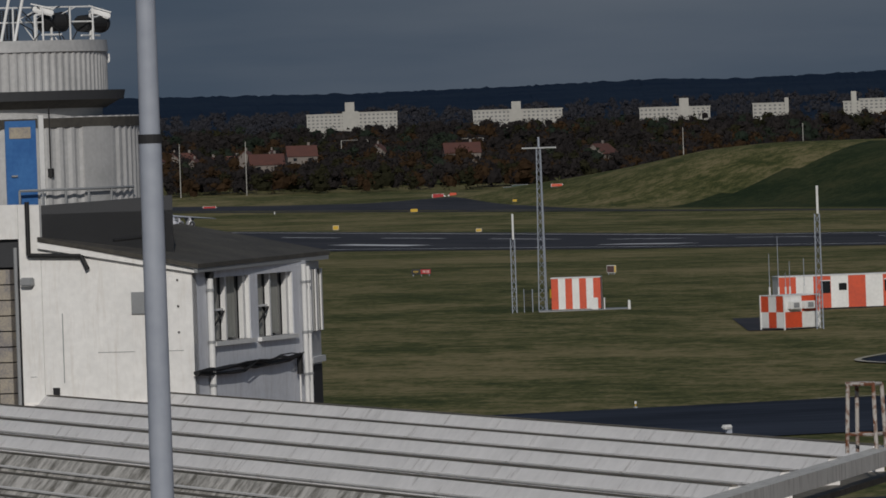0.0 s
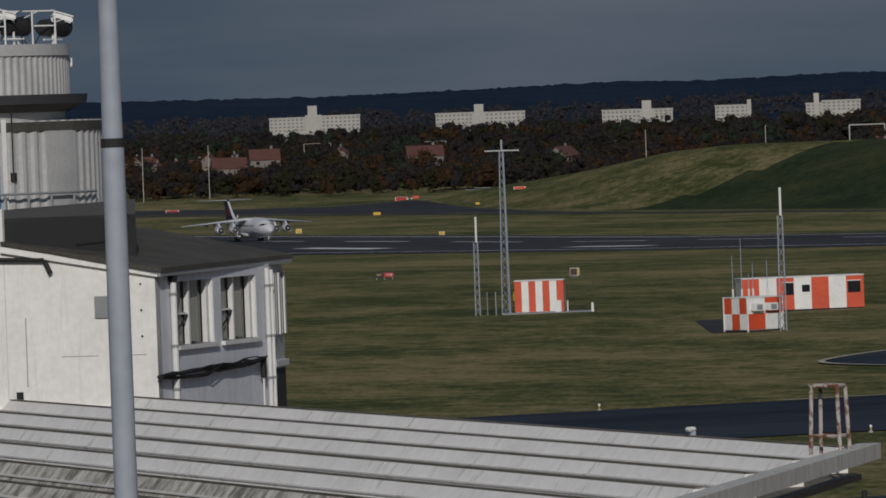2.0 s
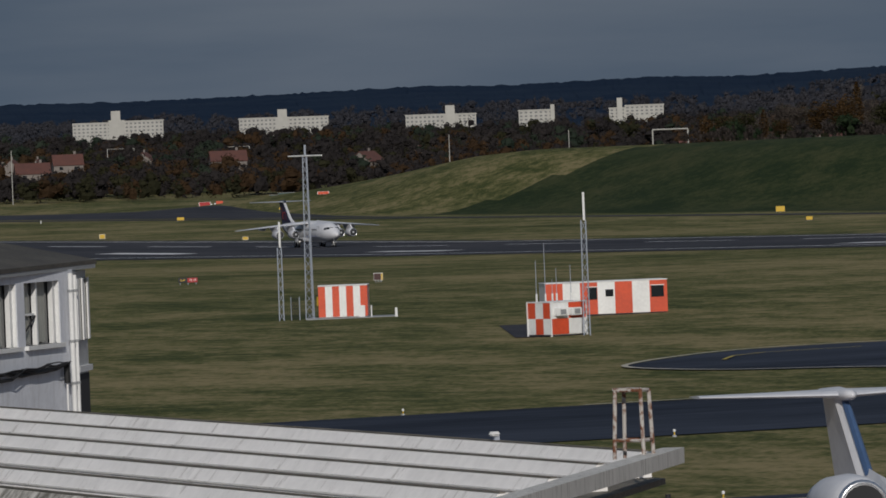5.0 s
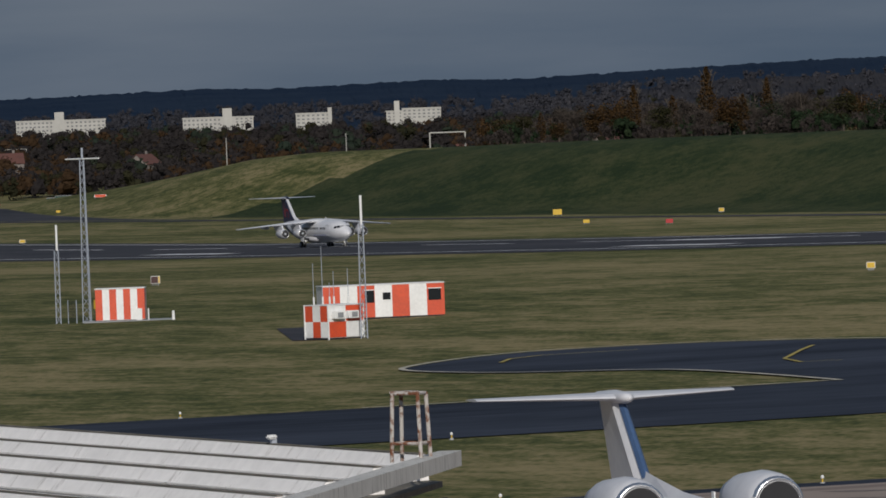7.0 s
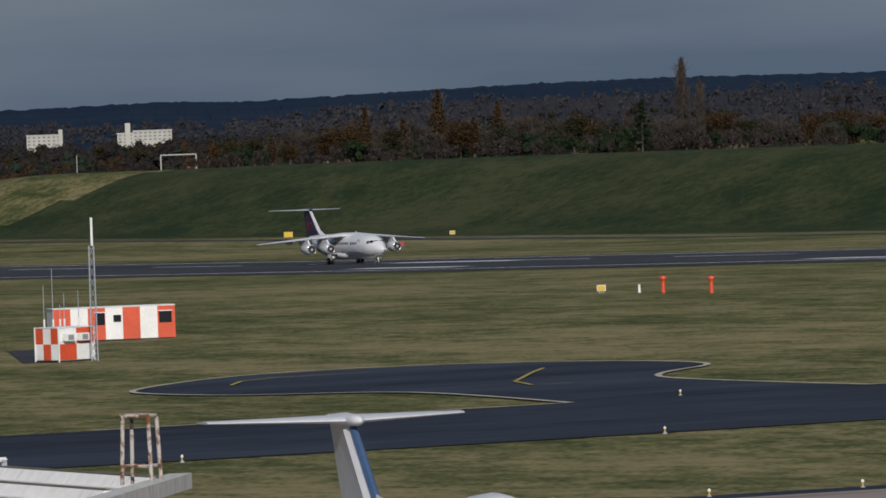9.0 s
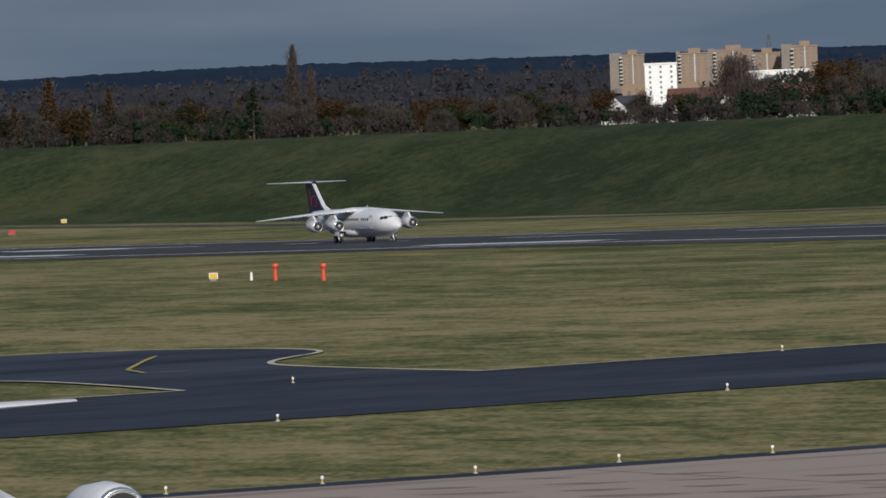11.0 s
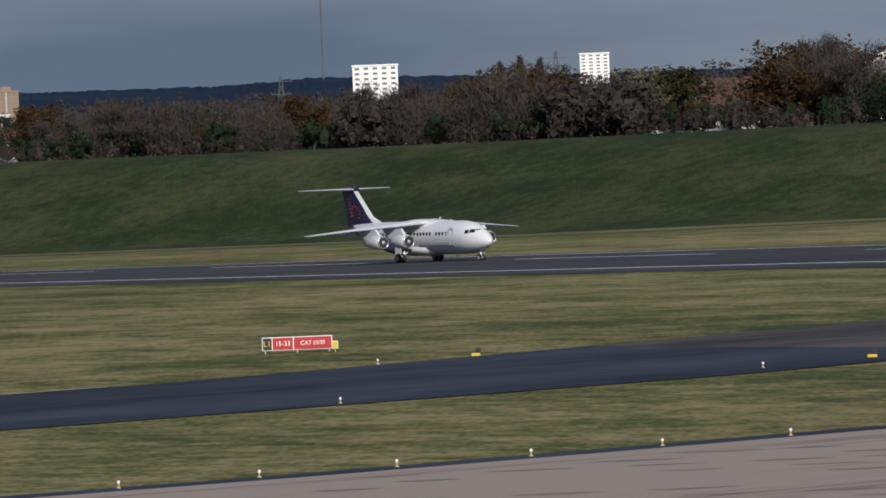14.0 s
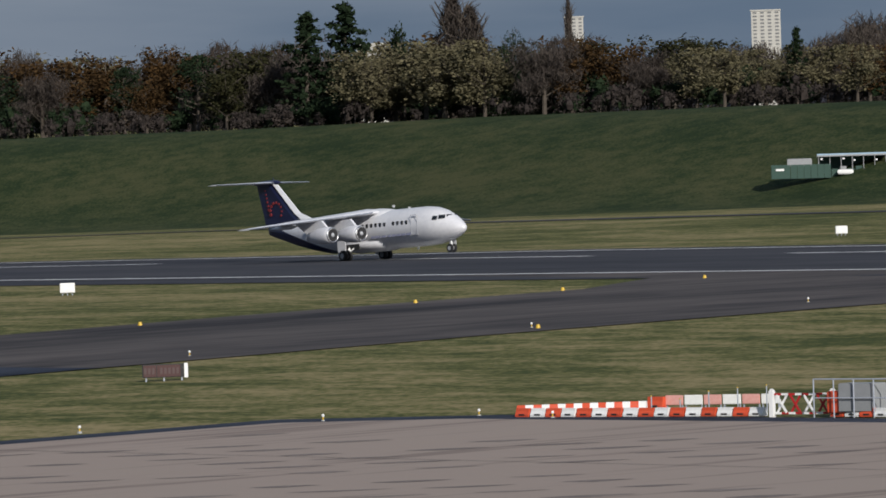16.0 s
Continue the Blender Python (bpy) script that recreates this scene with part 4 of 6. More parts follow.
# top storey: a sunlit render wall, a window wall in shade, a lean-to felt roof
K = Vector((-167.6, 50.3))
U = Vector((-0.598, -0.802)).normalized()   # along the render wall, away from the corner
V = Vector((-0.802, 0.598)).normalized()    # along the window wall
UDEG = math.degrees(math.atan2(U.y, U.x))


def bp(u, v):
    return K + U * u + V * v


def end(s, out=0.0):
    """Point along the short end wall beyond the window wall."""
    return bp(0.36 * s - out, 8.0 + 1.99 * s)


wing_b = thing("terminal_building", "old white rendered terminal building with a felt lean-to roof", "building")
L0 = 12.12
part("render_wall", quad_wall(B(), bp(3.68, 0), bp(0, 0), 0, 0, 12.82, L0, 0.3), RENDER, wing_b, "sunlit white rendered wall")
part("upper_wall", quad_wall(B(), bp(4.22, 0), bp(3.69, 0), 0, 0, 13.74, 13.72, 0.3), RENDER, wing_b, "white rendered wall rising to the terrace")
part("lintel_wall", quad_wall(B(), bp(9, 0), bp(4.23, 0), 12.95, 12.95, 13.78, 13.74, 0.3), RENDER, wing_b, "white rendered wall over the opening")
part("plinth_band", quad_wall(B(), bp(4.2, -0.03), bp(0, -0.03), 8.9, 8.9, 9.16, 9.16, 0.1), CONCRETE, wing_b, "stained band at the wall's foot")
for u, v, dx, z in ((3.2, -0.005, 0.02, 10.4), (1.9, -0.005, 0.9, 10.28), (0.45, -0.005, 0.4, 10.28), (3.95, -0.005, 0.16, 9.75)):
    q = bp(u, v)
    part("crack", box(B(), (q.x, q.y, z), (dx, 0.012, 1.6 if dx == 0.02 else 0.012), UDEG), STEEL_GREY, wing_b, "thin crack in the render")
for z in (11.9, 11.3, 10.7):
    q = bp(0.35, -0.01)
    part("fixing", box(B(), (q.x, q.y, z), (0.04, 0.03, 0.04), UDEG), DARK, wing_b)
# the white render again, greyed and blued to carry this side's shade
WALL_SHADE = streaked("shade_tinted_render", (0.70, 0.72, 0.77), (0.48, 0.48, 0.5), 0.8)
wins = ((1.35, 3.95), (4.5, 7.0))
z_s, z_h = 10.42, 11.9
bm = B()
for v0, v1, z0, z1 in ((0.02, 8.0, 0, z_s), (0.02, 8.0, z_h, L0 + 0.02), (0.02, wins[0][0], z_s, z_h), (wins[0][1], wins[1][0], z_s, z_h), (wins[1][1], 8.0, z_s, z_h)):
    quad_wall(bm, bp(0, v0), bp(0, v1), z0, z0, z1, z1, 0.3)
part("window_wall", bm, WALL_SHADE, wing_b, "rendered wall with two tall windows, tinted grey-blue for shade")
for v0, v1 in wins:
    w = part("window", quad_wall(B(), bp(0.24, v0), bp(0.24, v1), z_s, z_s, z_h, z_h, 0.02), GLASS, wing_b, "dark window pane with old curtains behind")
    for c0, c1 in ((0.18, 0.36), (0.52, 0.82)):
        part("curtain", quad_wall(B(), bp(0.225, v0 + (v1 - v0) * c0), bp(0.225, v0 + (v1 - v0) * c1), z_s + 0.05, z_s + 0.05, z_h, z_h, 0.01), CURTAIN, w, "grey net curtain")
    for v, hw in ((v0 + 0.04, 0.05), ((v0 + v1) / 2 - 0.1, 0.05), (v1 - 0.1, 0.11)):
        part("mullion", quad_wall(B(), bp(0.1, v - hw), bp(0.1, v + hw), z_s, z_s, z_h, z_h, 0.12), TIMBER_WHITE, w, "white window mullion")
    part("transom", quad_wall(B(), bp(0.15, v0), bp(0.15, (v0 + v1) / 2 - 0.1), z_s + 0.7, z_s + 0.7, z_s + 0.75, z_s + 0.75, 0.05), TIMBER_WHITE, w)
    part("stay", quad_wall(B(), bp(0.12, v0 + 0.35), bp(0.12, (v0 + v1) / 2 - 0.15), z_s + 0.3, z_s + 0.66, z_s + 0.34, z_s + 0.7, 0.03), DARK, w, "dark casement stay")
    part("reveal", quad_wall(B(), bp(0.01, v1 - 0.02), bp(0.3, v1 - 0.02), z_s, z_s, z_h, z_h, 0.02), TIMBER_WHITE, w, "white window reveal")
    part("sill", quad_wall(B(), bp(-0.1, v0 - 0.08), bp(-0.1, v1 + 0.08), z_s - 0.1, z_s - 0.1, z_s, z_s, 0.3), TIMBER_WHITE, w, "white window sill")
# end wall beyond the window wall, with a corner window over a corrugated panel and a dark door
part("end_wall", quad_wall(B(), end(0.01), end(1), 0, 0, L0 - 0.04, L0 - 0.04, 0.3), CORRUGATED, wing_b, "corrugated end wall")
part("end_window", quad_wall(B(), end(0.2, 0.03), end(0.9, 0.03), z_s, z_s, z_h, z_h, 0.02), GLASS, wing_b, "dark end window")
for s in (0.15, 0.55, 0.95):
    part("end_window_frame", quad_wall(B(), end(s - 0.05, 0.08), end(s + 0.05, 0.08), z_s, z_s, z_h, z_h, 0.04), TIMBER_WHITE, wing_b, "white end window frame")
part("end_ledge", quad_wall(B(), end(0.02, 0.1), end(1.02, 0.1), 9.66, 9.66, 9.8, 9.8, 0.1), TIMBER_WHITE, wing_b, "white ledge")
part("end_door", quad_wall(B(), end(0.12, 0.04), end(0.9, 0.04), 7.5, 7.5, 9.6, 9.6, 0.03), DARK, wing_b, "dark doorway")
# drain pipes on the wall
for v, r, z1 in ((0.95, 0.075, 11.95), (7.55, 0.06, 12.05), (7.85, 0.045, 12.0)):
    q = bp(-0.1, v)
    dp = part("drain_pipe", tube(B(), (q.x, q.y, 7.5), (q.x, q.y, z1), r, n=12), TIMBER_WHITE, wing_b, "white drain pipe")
    for z in (9.4, 10.4, 11.6):
        part("bracket", tube(B(), (q.x, q.y, z), (q.x, q.y, z + 0.06), r + 0.02, n=12), STEEL_GREY, dp)
q = bp(-0.1, 0.95)
part("hopper", tube(B(), (q.x, q.y, 11.9), (q.x, q.y, 12.05), 0.09, 0.12), BLACK, wing_b, "black hopper")
# sagging black cables under the windows
rnd = random.Random(4)
for j in range(6):
    pts = []
    for k in range(10):
        v = -0.2 + k * 7.2 / 9
        q = bp(-0.08 - 0.03 * j, v)
        pts.append((q.x, q.y, 9.78 + 0.02 * v - 0.07 * rnd.random() * (1 + j % 3) + 0.02 * j))
    bm = B()
    for s0, s1 in zip(pts, pts[1:]):
        tube(bm, s0, s1, 0.045 if j < 3 else 0.016, n=6)
    part("cable", bm, BLACK, wing_b, "sagging black cable")
q = bp(-0.12, 7.0)
part("cable_drop", tube(B(), (q.x, q.y, 9.95), (q.x, q.y, 9.45), 0.08), BLACK, wing_b, "black cable elbow")
part("cable_tail", tube(B(), (q.x, q.y, 9.45), (q.x, q.y, 8), 0.025), TIMBER_WHITE, wing_b)
# lean-to roof with a pale verge and an overhanging eave
e0, e1, r0, r1 = bp(-0.25, -0.25), end(1.0, 0.3), bp(3.72, -0.1), bp(3.72, 9.6)
part("lean_to_roof", loft(B(), [[(e0.x, e0.y, L0 + z), (e1.x, e1.y, L0 + 0.06 + z), (r1.x, r1.y, 12.95 + z), (r0.x, r0.y, 12.84 + z)] for z in (0.04, 0.14)]), FELT, wing_b, "dark felt lean-to roof")
part("eaves_board", quad_wall(B(), bp(-0.22, -0.2), end(0.95, 0.28), L0 - 0.06, L0, L0 + 0.05, L0 + 0.1, 0.08), STEEL_GREY, wing_b, "grey eaves board")
part("verge_board", quad_wall(B(), bp(3.72, -0.12), bp(-0.2, -0.12), 12.72, L0 - 0.08, 12.86, L0 + 0.05, 0.1), RENDER, wing_b, "pale verge")
# dark parapet and terrace behind it
PA, PB = polar(-74.42, 176.4), polar(-73.42, 176.9)
part("parapet", quad_wall(B(), PA, PB, 12.3, 12.3, 13.70, 13.84, 0.3), CHARCOAL, wing_b, "charcoal parapet")
part("terrace", loft(B(), [[(q.x, q.y, z) for q in (PA.xy, bp(9, 0.3), bp(12, 9), polar(-73.45, 186).xy, PB.xy)] for z in (12.3, 13.5)]), CHARCOAL, wing_b, "charcoal terrace")
part("roof_hook", tube(B(), polar(-73.87, 175.4, -0.70), polar(-73.62, 175.8, -0.68), 0.04), BLACK, wing_b, "black pipe lying on the roof")
# black soil pipe with two bends
P0 = [bp(3.95, -0.1), bp(3.95, -0.1), bp(2.65, -0.1), bp(2.5, -0.1)]
for (q0, z0), (q1, z1) in zip(((P0[0], 13.8), (P0[1], 12.56), (P0[2], 12.52)), ((P0[1], 12.56), (P0[2], 12.52), (P0[3], 12.2))):
    part("soil_pipe", tube(B(), (q0.x, q0.y, z0), (q1.x, q1.y, z1), 0.055, n=10), BLACK, wing_b, "black soil pipe")
q = bp(1.2, -0.03)
part("vent_grille", box(B(), (q.x, q.y, 11.4), (0.55, 0.06, 0.5), UDEG), STEEL_GREY, wing_b, "grey vent grille")
q = bp(4.0, -0.1)
part("flood_lamp", box(B(), (q.x, q.y, 11.95), (0.3, 0.2, 0.2), UDEG, bevel=0.03), STEEL_GREY, wing_b, "grey flood lamp")
q = bp(3.4, -0.01)
# dark block let into the wall paints the hole's inner shade
part("wall_hole", box(B(), (q.x, q.y, 9.36), (0.16, 0.05, 0.26), UDEG), DARK, wing_b, "small broken vent hole")
# dark sheet behind the wall face paints the shade inside
part("opening", quad_wall(B(), bp(7.5, 0.3), bp(4.23, 0.3), 8, 8, 12.95, 12.95, 0.2), DARK, wing_b, "opening filled with a dark sheet for its inside shade")
for k in range(9):
    q = bp(4.62, 0.1)
    part("block", box(B(), (q.x, q.y, 9.2 + k * 0.36), (0.34, 0.3, 0.33), UDEG), BARE, wing_b, "weathered block in the opening")
for k in range(2):
    q = bp(4.3 + 0.62 * k, -0.04)
    part("shutter_rail", tube(B(), (q.x, q.y, 8), (q.x, q.y, 12.75), 0.045), STEEL_GREY, wing_b, "steel shutter rail")

# control tower on the terrace
tower = thing("control_tower", "round white control tower with corrugated cladding and a blue door", "tower")
tc = polar(-74.95, 181.5)
TX, TY = tc.x, tc.y


def drum(name, r0, r1, z0, z1, m, label="", n=72, ribs=0.0, parent=None):
    bm = B()
    def circ(r, z):
        return [(TX + (r + (ribs if (k // 2) % 2 else 0)) * math.cos(k * math.tau / n), TY + (r + (ribs if (k // 2) % 2 else 0)) * math.sin(k * math.tau / n), z) for k in range(n)]
    return part(name, loft(bm, [circ(r0, z0), circ(r1, z1)]), m, parent or tower, label)


drum("lower_drum", 4.08, 4.08, 13.4, 15.75, CORRUGATED, "pale corrugated lower drum", 300, 0.045)
drum("lower_cornice", 4.14, 4.14, 15.5, 15.72, FELT, "dark lower cornice")
drum("neck", 3.25, 3.3, 15.7, 16.2, CORRUGATED, "grey neck")
drum("ring_slab", 3.78, 3.82, 16.14, 16.36, CHARCOAL, "dark overhanging ring slab")
# felt's dark colour paints the shade under the overhanging slab
drum("ring_skirt", 3.35, 3.7, 15.95, 16.15, FELT, "underside of the ring slab, darkened for the overhang's shade")
drum("upper_drum", 3.38, 3.38, 16.36, 17.28, CORRUGATED, "white corrugated upper drum", 400, 0.035)
drum("upper_parapet", 3.45, 3.42, 17.28, 17.55, CORRUGATED, "pale grey rounded parapet")
drum("roof", 3.3, 3.3, 17.4, 17.5, FELT)
vd = Vector((TX, TY)).normalized()
rt = Vector((-vd.y, vd.x)) * -1
def front(off, out=0.05, r=4.08):
    """Point on the lower drum's near face, off metres to the right of its middle line."""
    q = Vector((TX, TY)) + rt * off - vd * (math.sqrt(max(r * r - off * off, 0)) + out)
    return q
q = front(1.25, 0.0)
dr = part("door", box(B(), (q.x, q.y, 14.68), (0.75, 0.14, 2.0), math.degrees(math.atan2(rt.y, rt.x)) + 18), BLUE, tower, "faded blue door")
q = front(1.25, 0.06)
part("worn_panel", box(B(), (q.x, q.y, 15.4), (0.52, 0.06, 0.26), math.degrees(math.atan2(rt.y, rt.x)) + 18), BARE, dr, "bare patch where the paint has gone")
q = front(1.72, 0.02)
part("door_frame", box(B(), (q.x, q.y, 14.75), (0.12, 0.2, 2.1), math.degrees(math.atan2(rt.y, rt.x)) + 22), TIMBER_WHITE, dr)
q = front(1.1, 0.1)
part("handle", box(B(), (q.x, q.y, 14.4), (0.14, 0.06, 0.04), math.degrees(math.atan2(rt.y, rt.x)) + 18), STEEL_GREY, dr)
bm = B()
for k in range(5):
    q0, q1 = front(2.72 + k * 0.13, 0.07), front(2.72 + (k + 1) * 0.13, 0.07)
    quad_wall(bm, q0, q1, 13.5, 13.5, 15.5, 15.5, -0.04)
part("smooth_panel", bm, CORRUGATED, tower, "smooth pale panel over the cladding")
for k in range(10):
    q0, q1 = front(1.2 + k * 0.27, 0.35), front(1.2 + (k + 1) * 0.27, 0.35)
    part("handrail", tube(B(), (q0.x, q0.y, 14.05), (q1.x, q1.y, 14.05), 0.035, n=6), STEEL_GREY, tower)
    if k % 2 == 0:
        part("rail_post", tube(B(), (q0.x, q0.y, 13.6), (q0.x, q0.y, 14.05), 0.03, n=6), STEEL_GREY, tower)
q0 = front(1.95, 0.06)
part("cable", tube(tube(B(), (q0.x, q0.y, 16.0), (q0.x, q0.y, 14.4), 0.02, n=5), (q0.x, q0.y, 14.35), (q0.x, q0.y, 14.55), 0.08, n=8), BLACK, tower, "loose cable to a junction box")
# rails, cameras and round floodlights on the roof
def spot(o, z, out=-1.6):
    """Point over the tower's roof, o metres right of its middle line."""
    q = front(o, out, 3.4)
    return Vector((q.x, q.y, z))


RTDEG = math.degrees(math.atan2(rt.y, rt.x))
for o0, o1, z in ((1.87, 2.34, 17.98), (2.82, 3.26, 17.95)):
    fl = part("floodlight", tube(tube(B(), spot(o0, z), spot(o1, z + 0.02), 0.2, 0.23, n=16), spot(o1, z + 0.02), spot(o1 + 0.05, z + 0.02), 0.24, 0.24, n=16), BLACK, tower, "round black floodlight")
    part("yoke", tube(tube(B(), spot((o0 + o1) / 2, 17.5, -1.5), spot((o0 + o1) / 2, z + 0.3, -1.35), 0.03, n=6), spot(o0, z - 0.28, -1.35), spot(o1, z - 0.28, -1.35), 0.025, n=6), WHITE, fl, "white yoke")
for o, z, t in ((3.3, 18.19, -18), (1.92, 18.26, -14)):
    q = spot(o, z, -1.3)
    bm = box(B(), (0, 0, 0), (0.5, 0.18, 0.15), 0, 0.03)
    box(bm, (-0.04, 0, 0.1), (0.56, 0.22, 0.03))
    bmesh.ops.transform(bm, matrix=Matrix.Translation(q) @ Matrix.Rotation(radians(RTDEG), 4, "Z") @ Matrix.Rotation(radians(-t), 4, "Y"), verts=bm.verts)
    part("camera_housing", bm, WHITE, tower, "white camera housing with a sun hood")
    part("camera_arm", tube(tube(B(), spot(o - 0.2, 17.5, -1.3), spot(o - 0.2, z - 0.1, -1.3), 0.035, n=6), spot(o - 0.2, z - 0.1, -1.3), spot(o, z - 0.06, -1.3), 0.03, n=6), WHITE, tower)
# thin pipe rails, a leaning ladder, a mesh screen and loose cables
for o in (1.2, 1.9, 2.55, 3.1):
    part("roof_post", tube(B(), spot(o, 17.5, -1.0), spot(o, 18.35, -1.0), 0.022, n=6), WHITE, tower)
for z in (18.0, 18.35):
    part("roof_rail", tube(B(), spot(0.3, z, -1.0), spot(3.1, z, -1.0), 0.02, n=6), WHITE, tower)
for o in (0.8799999999999999, 1.2):
    part("ladder_rail", tube(B(), spot(o, 17.45, -0.6), spot(o + 0.28, 18.75, -0.6), 0.035, n=6), WHITE, tower, "white ladder rail")
bm = B()
for k in range(16):
    tube(bm, spot(0.1 + k * 0.08, 17.5, -2.0), spot(0.1 + k * 0.08, 18.3, -2.0), 0.018, n=4)
    tube(bm, spot(0.1, 17.5 + k * 0.053, -2.0), spot(1.3, 17.5 + k * 0.053, -2.0), 0.014, n=4)
part("mesh_screen", bm, DARK, tower, "dark wire mesh screen")
rc = random.Random(12)
for k in range(9):
    o = rc.uniform(1.6, 3.0)
    pts = [spot(o + rc.uniform(-0.25, 0.25) * j, 17.52 + 0.28 * j, -1.4 + rc.uniform(-0.2, 0.2)) for j in range(4)]
    bm = B()
    for c0, c1 in zip(pts, pts[1:]):
        tube(bm, c0, c1, 0.014, n=5)
    part("loose_cable", bm, BLACK if k % 3 else WHITE, tower, "loose cable on the roof")
q = spot(3.42, 17.12, 0.0)
part("wall_light", box(B(), tuple(q), (0.12, 0.14, 0.22), RTDEG, 0.02), WHITE, tower, "small white wall light")

# ---- parked business jet, its tail above the canopy ----
def jet():
    j = thing("parked_jet", "white parked jet with a T-tail and rear engines", "airplane")
    body = part("fuselage", loft(B(), [ring(x, 0, z, r, r, 28) for x, z, r in ((19.5, 2.2, 0.05), (19, 2.25, 0.4), (17.8, 2.4, 0.8), (16, 2.55, 1.08), (14, 2.6, 1.14), (0, 2.6, 1.14), (-3, 2.75, 1.05), (-5.5, 3.05, 0.75), (-7.5, 3.3, 0.4), (-8.6, 3.4, 0.12))]), SKIN, j, smooth=True)
    fin = part("fin", loft(B(), [[(le, 0, z), (le - 0.6, -th, z), (te, -0.05, z), (te, 0.05, z), (le - 0.6, th, z)] for le, te, th, z in ((-2.0, -7.2, 0.3, 3.4), (-3.7, -7.5, 0.24, 4.1), (-6.1, -8.5, 0.2, 6.25))]), SKIN, j, "white fin")
    part("fin_leading_edge", loft(B(), [[(le + 0.06, -0.05, z), (le - 0.1, -th, z), (le - 0.1, th, z), (le + 0.06, 0.05, z)] for le, th, z in ((-3.75, 0.13, 4.15), (-6.05, 0.12, 6.17))]), mat("blue_leading_edge", (0.06, 0.11, 0.22), None, 1, 0.4), fin, "dark blue leading edge")
    part("fin_cap", loft(B(), [ring(x, 0, 6.35, ry, rz, 14) for x, ry, rz in ((-5.3, 0.05, 0.05), (-5.7, 0.22, 0.16), (-7.0, 0.3, 0.2), (-8.6, 0.2, 0.12), (-9.2, 0.03, 0.03))]), SKIN, fin, smooth=True)
    part("fin_fillet", loft(B(), [[(x, -w, z), (x, 0, z + h), (x, w, z)] for x, w, z, h in ((3.5, 0.1, 3.65, 0.1), (0.0, 0.3, 3.6, 0.3), (-3.0, 0.32, 3.6, 0.62), (-4.4, 0.3, 3.6, 0.8))]), SKIN, fin, smooth=False)
    for s in (-1, 1):
        part("tailplane", wing_panel(B(), (-5.9, -8.6, s * 0.1, 6.33), (-7.9, -9.2, s * 3.8, 6.36), 0.1), SKIN, j, "white tailplane half")
        e = part("engine", loft(B(), [ring(x, s * 1.95, 3.62, r, r, 24) for x, r in ((2.6, 0.64), (2.5, 0.72), (2.1, 0.8), (1.0, 0.84), (-0.6, 0.7), (-1.6, 0.5))]), SKIN, j, "white rear engine nacelle", smooth=True)
        part("intake_lip", loft(B(), [ring(x, s * 1.95, 3.62, r, r, 24) for x, r in ((2.48, 0.73), (2.62, 0.71), (2.68, 0.65), (2.6, 0.59), (2.45, 0.57))], caps=False), METAL, e, "polished intake lip", smooth=True)
        part("intake", loft(B(), [ring(x, s * 1.95, 3.62, r, r, 24) for x, r in ((2.63, 0.585), (2.62, 0.02))], caps=False), DARK, e, "dark intake")
        part("pylon", box(B(), (0.8, s * 1.0, 3.5), (2.2, 1.0, 0.22)), SKIN, e)
        part("wing", wing_panel(B(), (6.5, 2.0, s * 1.0, 1.9), (1.2, -0.4, s * 10.0, 2.6), 0.12), SKIN, j, "white wing")
        part("gear_strut", tube(B(), (2.6, s * 2.0, -0.45), (2.6, s * 2.0, 2.0), 0.1), WHITE, j)
        wheel("tyre", j, 2.6, s * 2.0, 0.42, 0.3, -0.85)
    part("nose_strut", tube(B(), (16, 0, -0.55), (16, 0, 1.7), 0.08), WHITE, j)
    wheel("tyre", j, 16, 0, 0.34, 0.25, -0.85)
    part("blade_aerial", box(box(B(), (3, 0, 3.85), (0.25, 0.04, 0.35)), (7, 0, 3.85), (0.25, 0.04, 0.35)), WHITE, body)
    return j


J = jet()
jt = polar(-66.70, 216)
J.matrix_world = Matrix.Translation((jt.x, jt.y, 0.9)) @ Matrix.Rotation(radians(-8.3), 4, "Z") @ Matrix.Translation((6.6, 0, 0))

# ---- trees ----
BARK = mat("brown_bark", (0.05, 0.04, 0.032), (0.085, 0.07, 0.055), 1.0, 0.95)
LEAF = {
    "bare": mat("bare_twigs", (0.044, 0.037, 0.034), (0.070, 0.058, 0.050), 0.4, 0.95, spec=0.02, island=0.18),
    "rust": mat("rusty_autumn_leaves", (0.036, 0.023, 0.012), (0.068, 0.039, 0.016), 0.3, 0.9, spec=0.02, island=0.18),
    "olive": mat("olive_willow_leaves", (0.085, 0.078, 0.045), (0.135, 0.118, 0.072), 0.3, 0.9, spec=0.02, island=0.15),
    "dark": mat("dark_evergreen_leaves", (0.010, 0.018, 0.010), (0.022, 0.033, 0.017), 0.3, 0.9, spec=0.02, island=0.18),
    "scrub": mat("brown_scrub", (0.031, 0.026, 0.025), (0.048, 0.040, 0.036), 0.3, 0.95, spec=0.02, island=0.18),
    "green": mat("dull_green_leaves", (0.022, 0.024, 0.012), (0.040, 0.038, 0.018), 0.3, 0.9, spec=0.02, island=0.18),
}


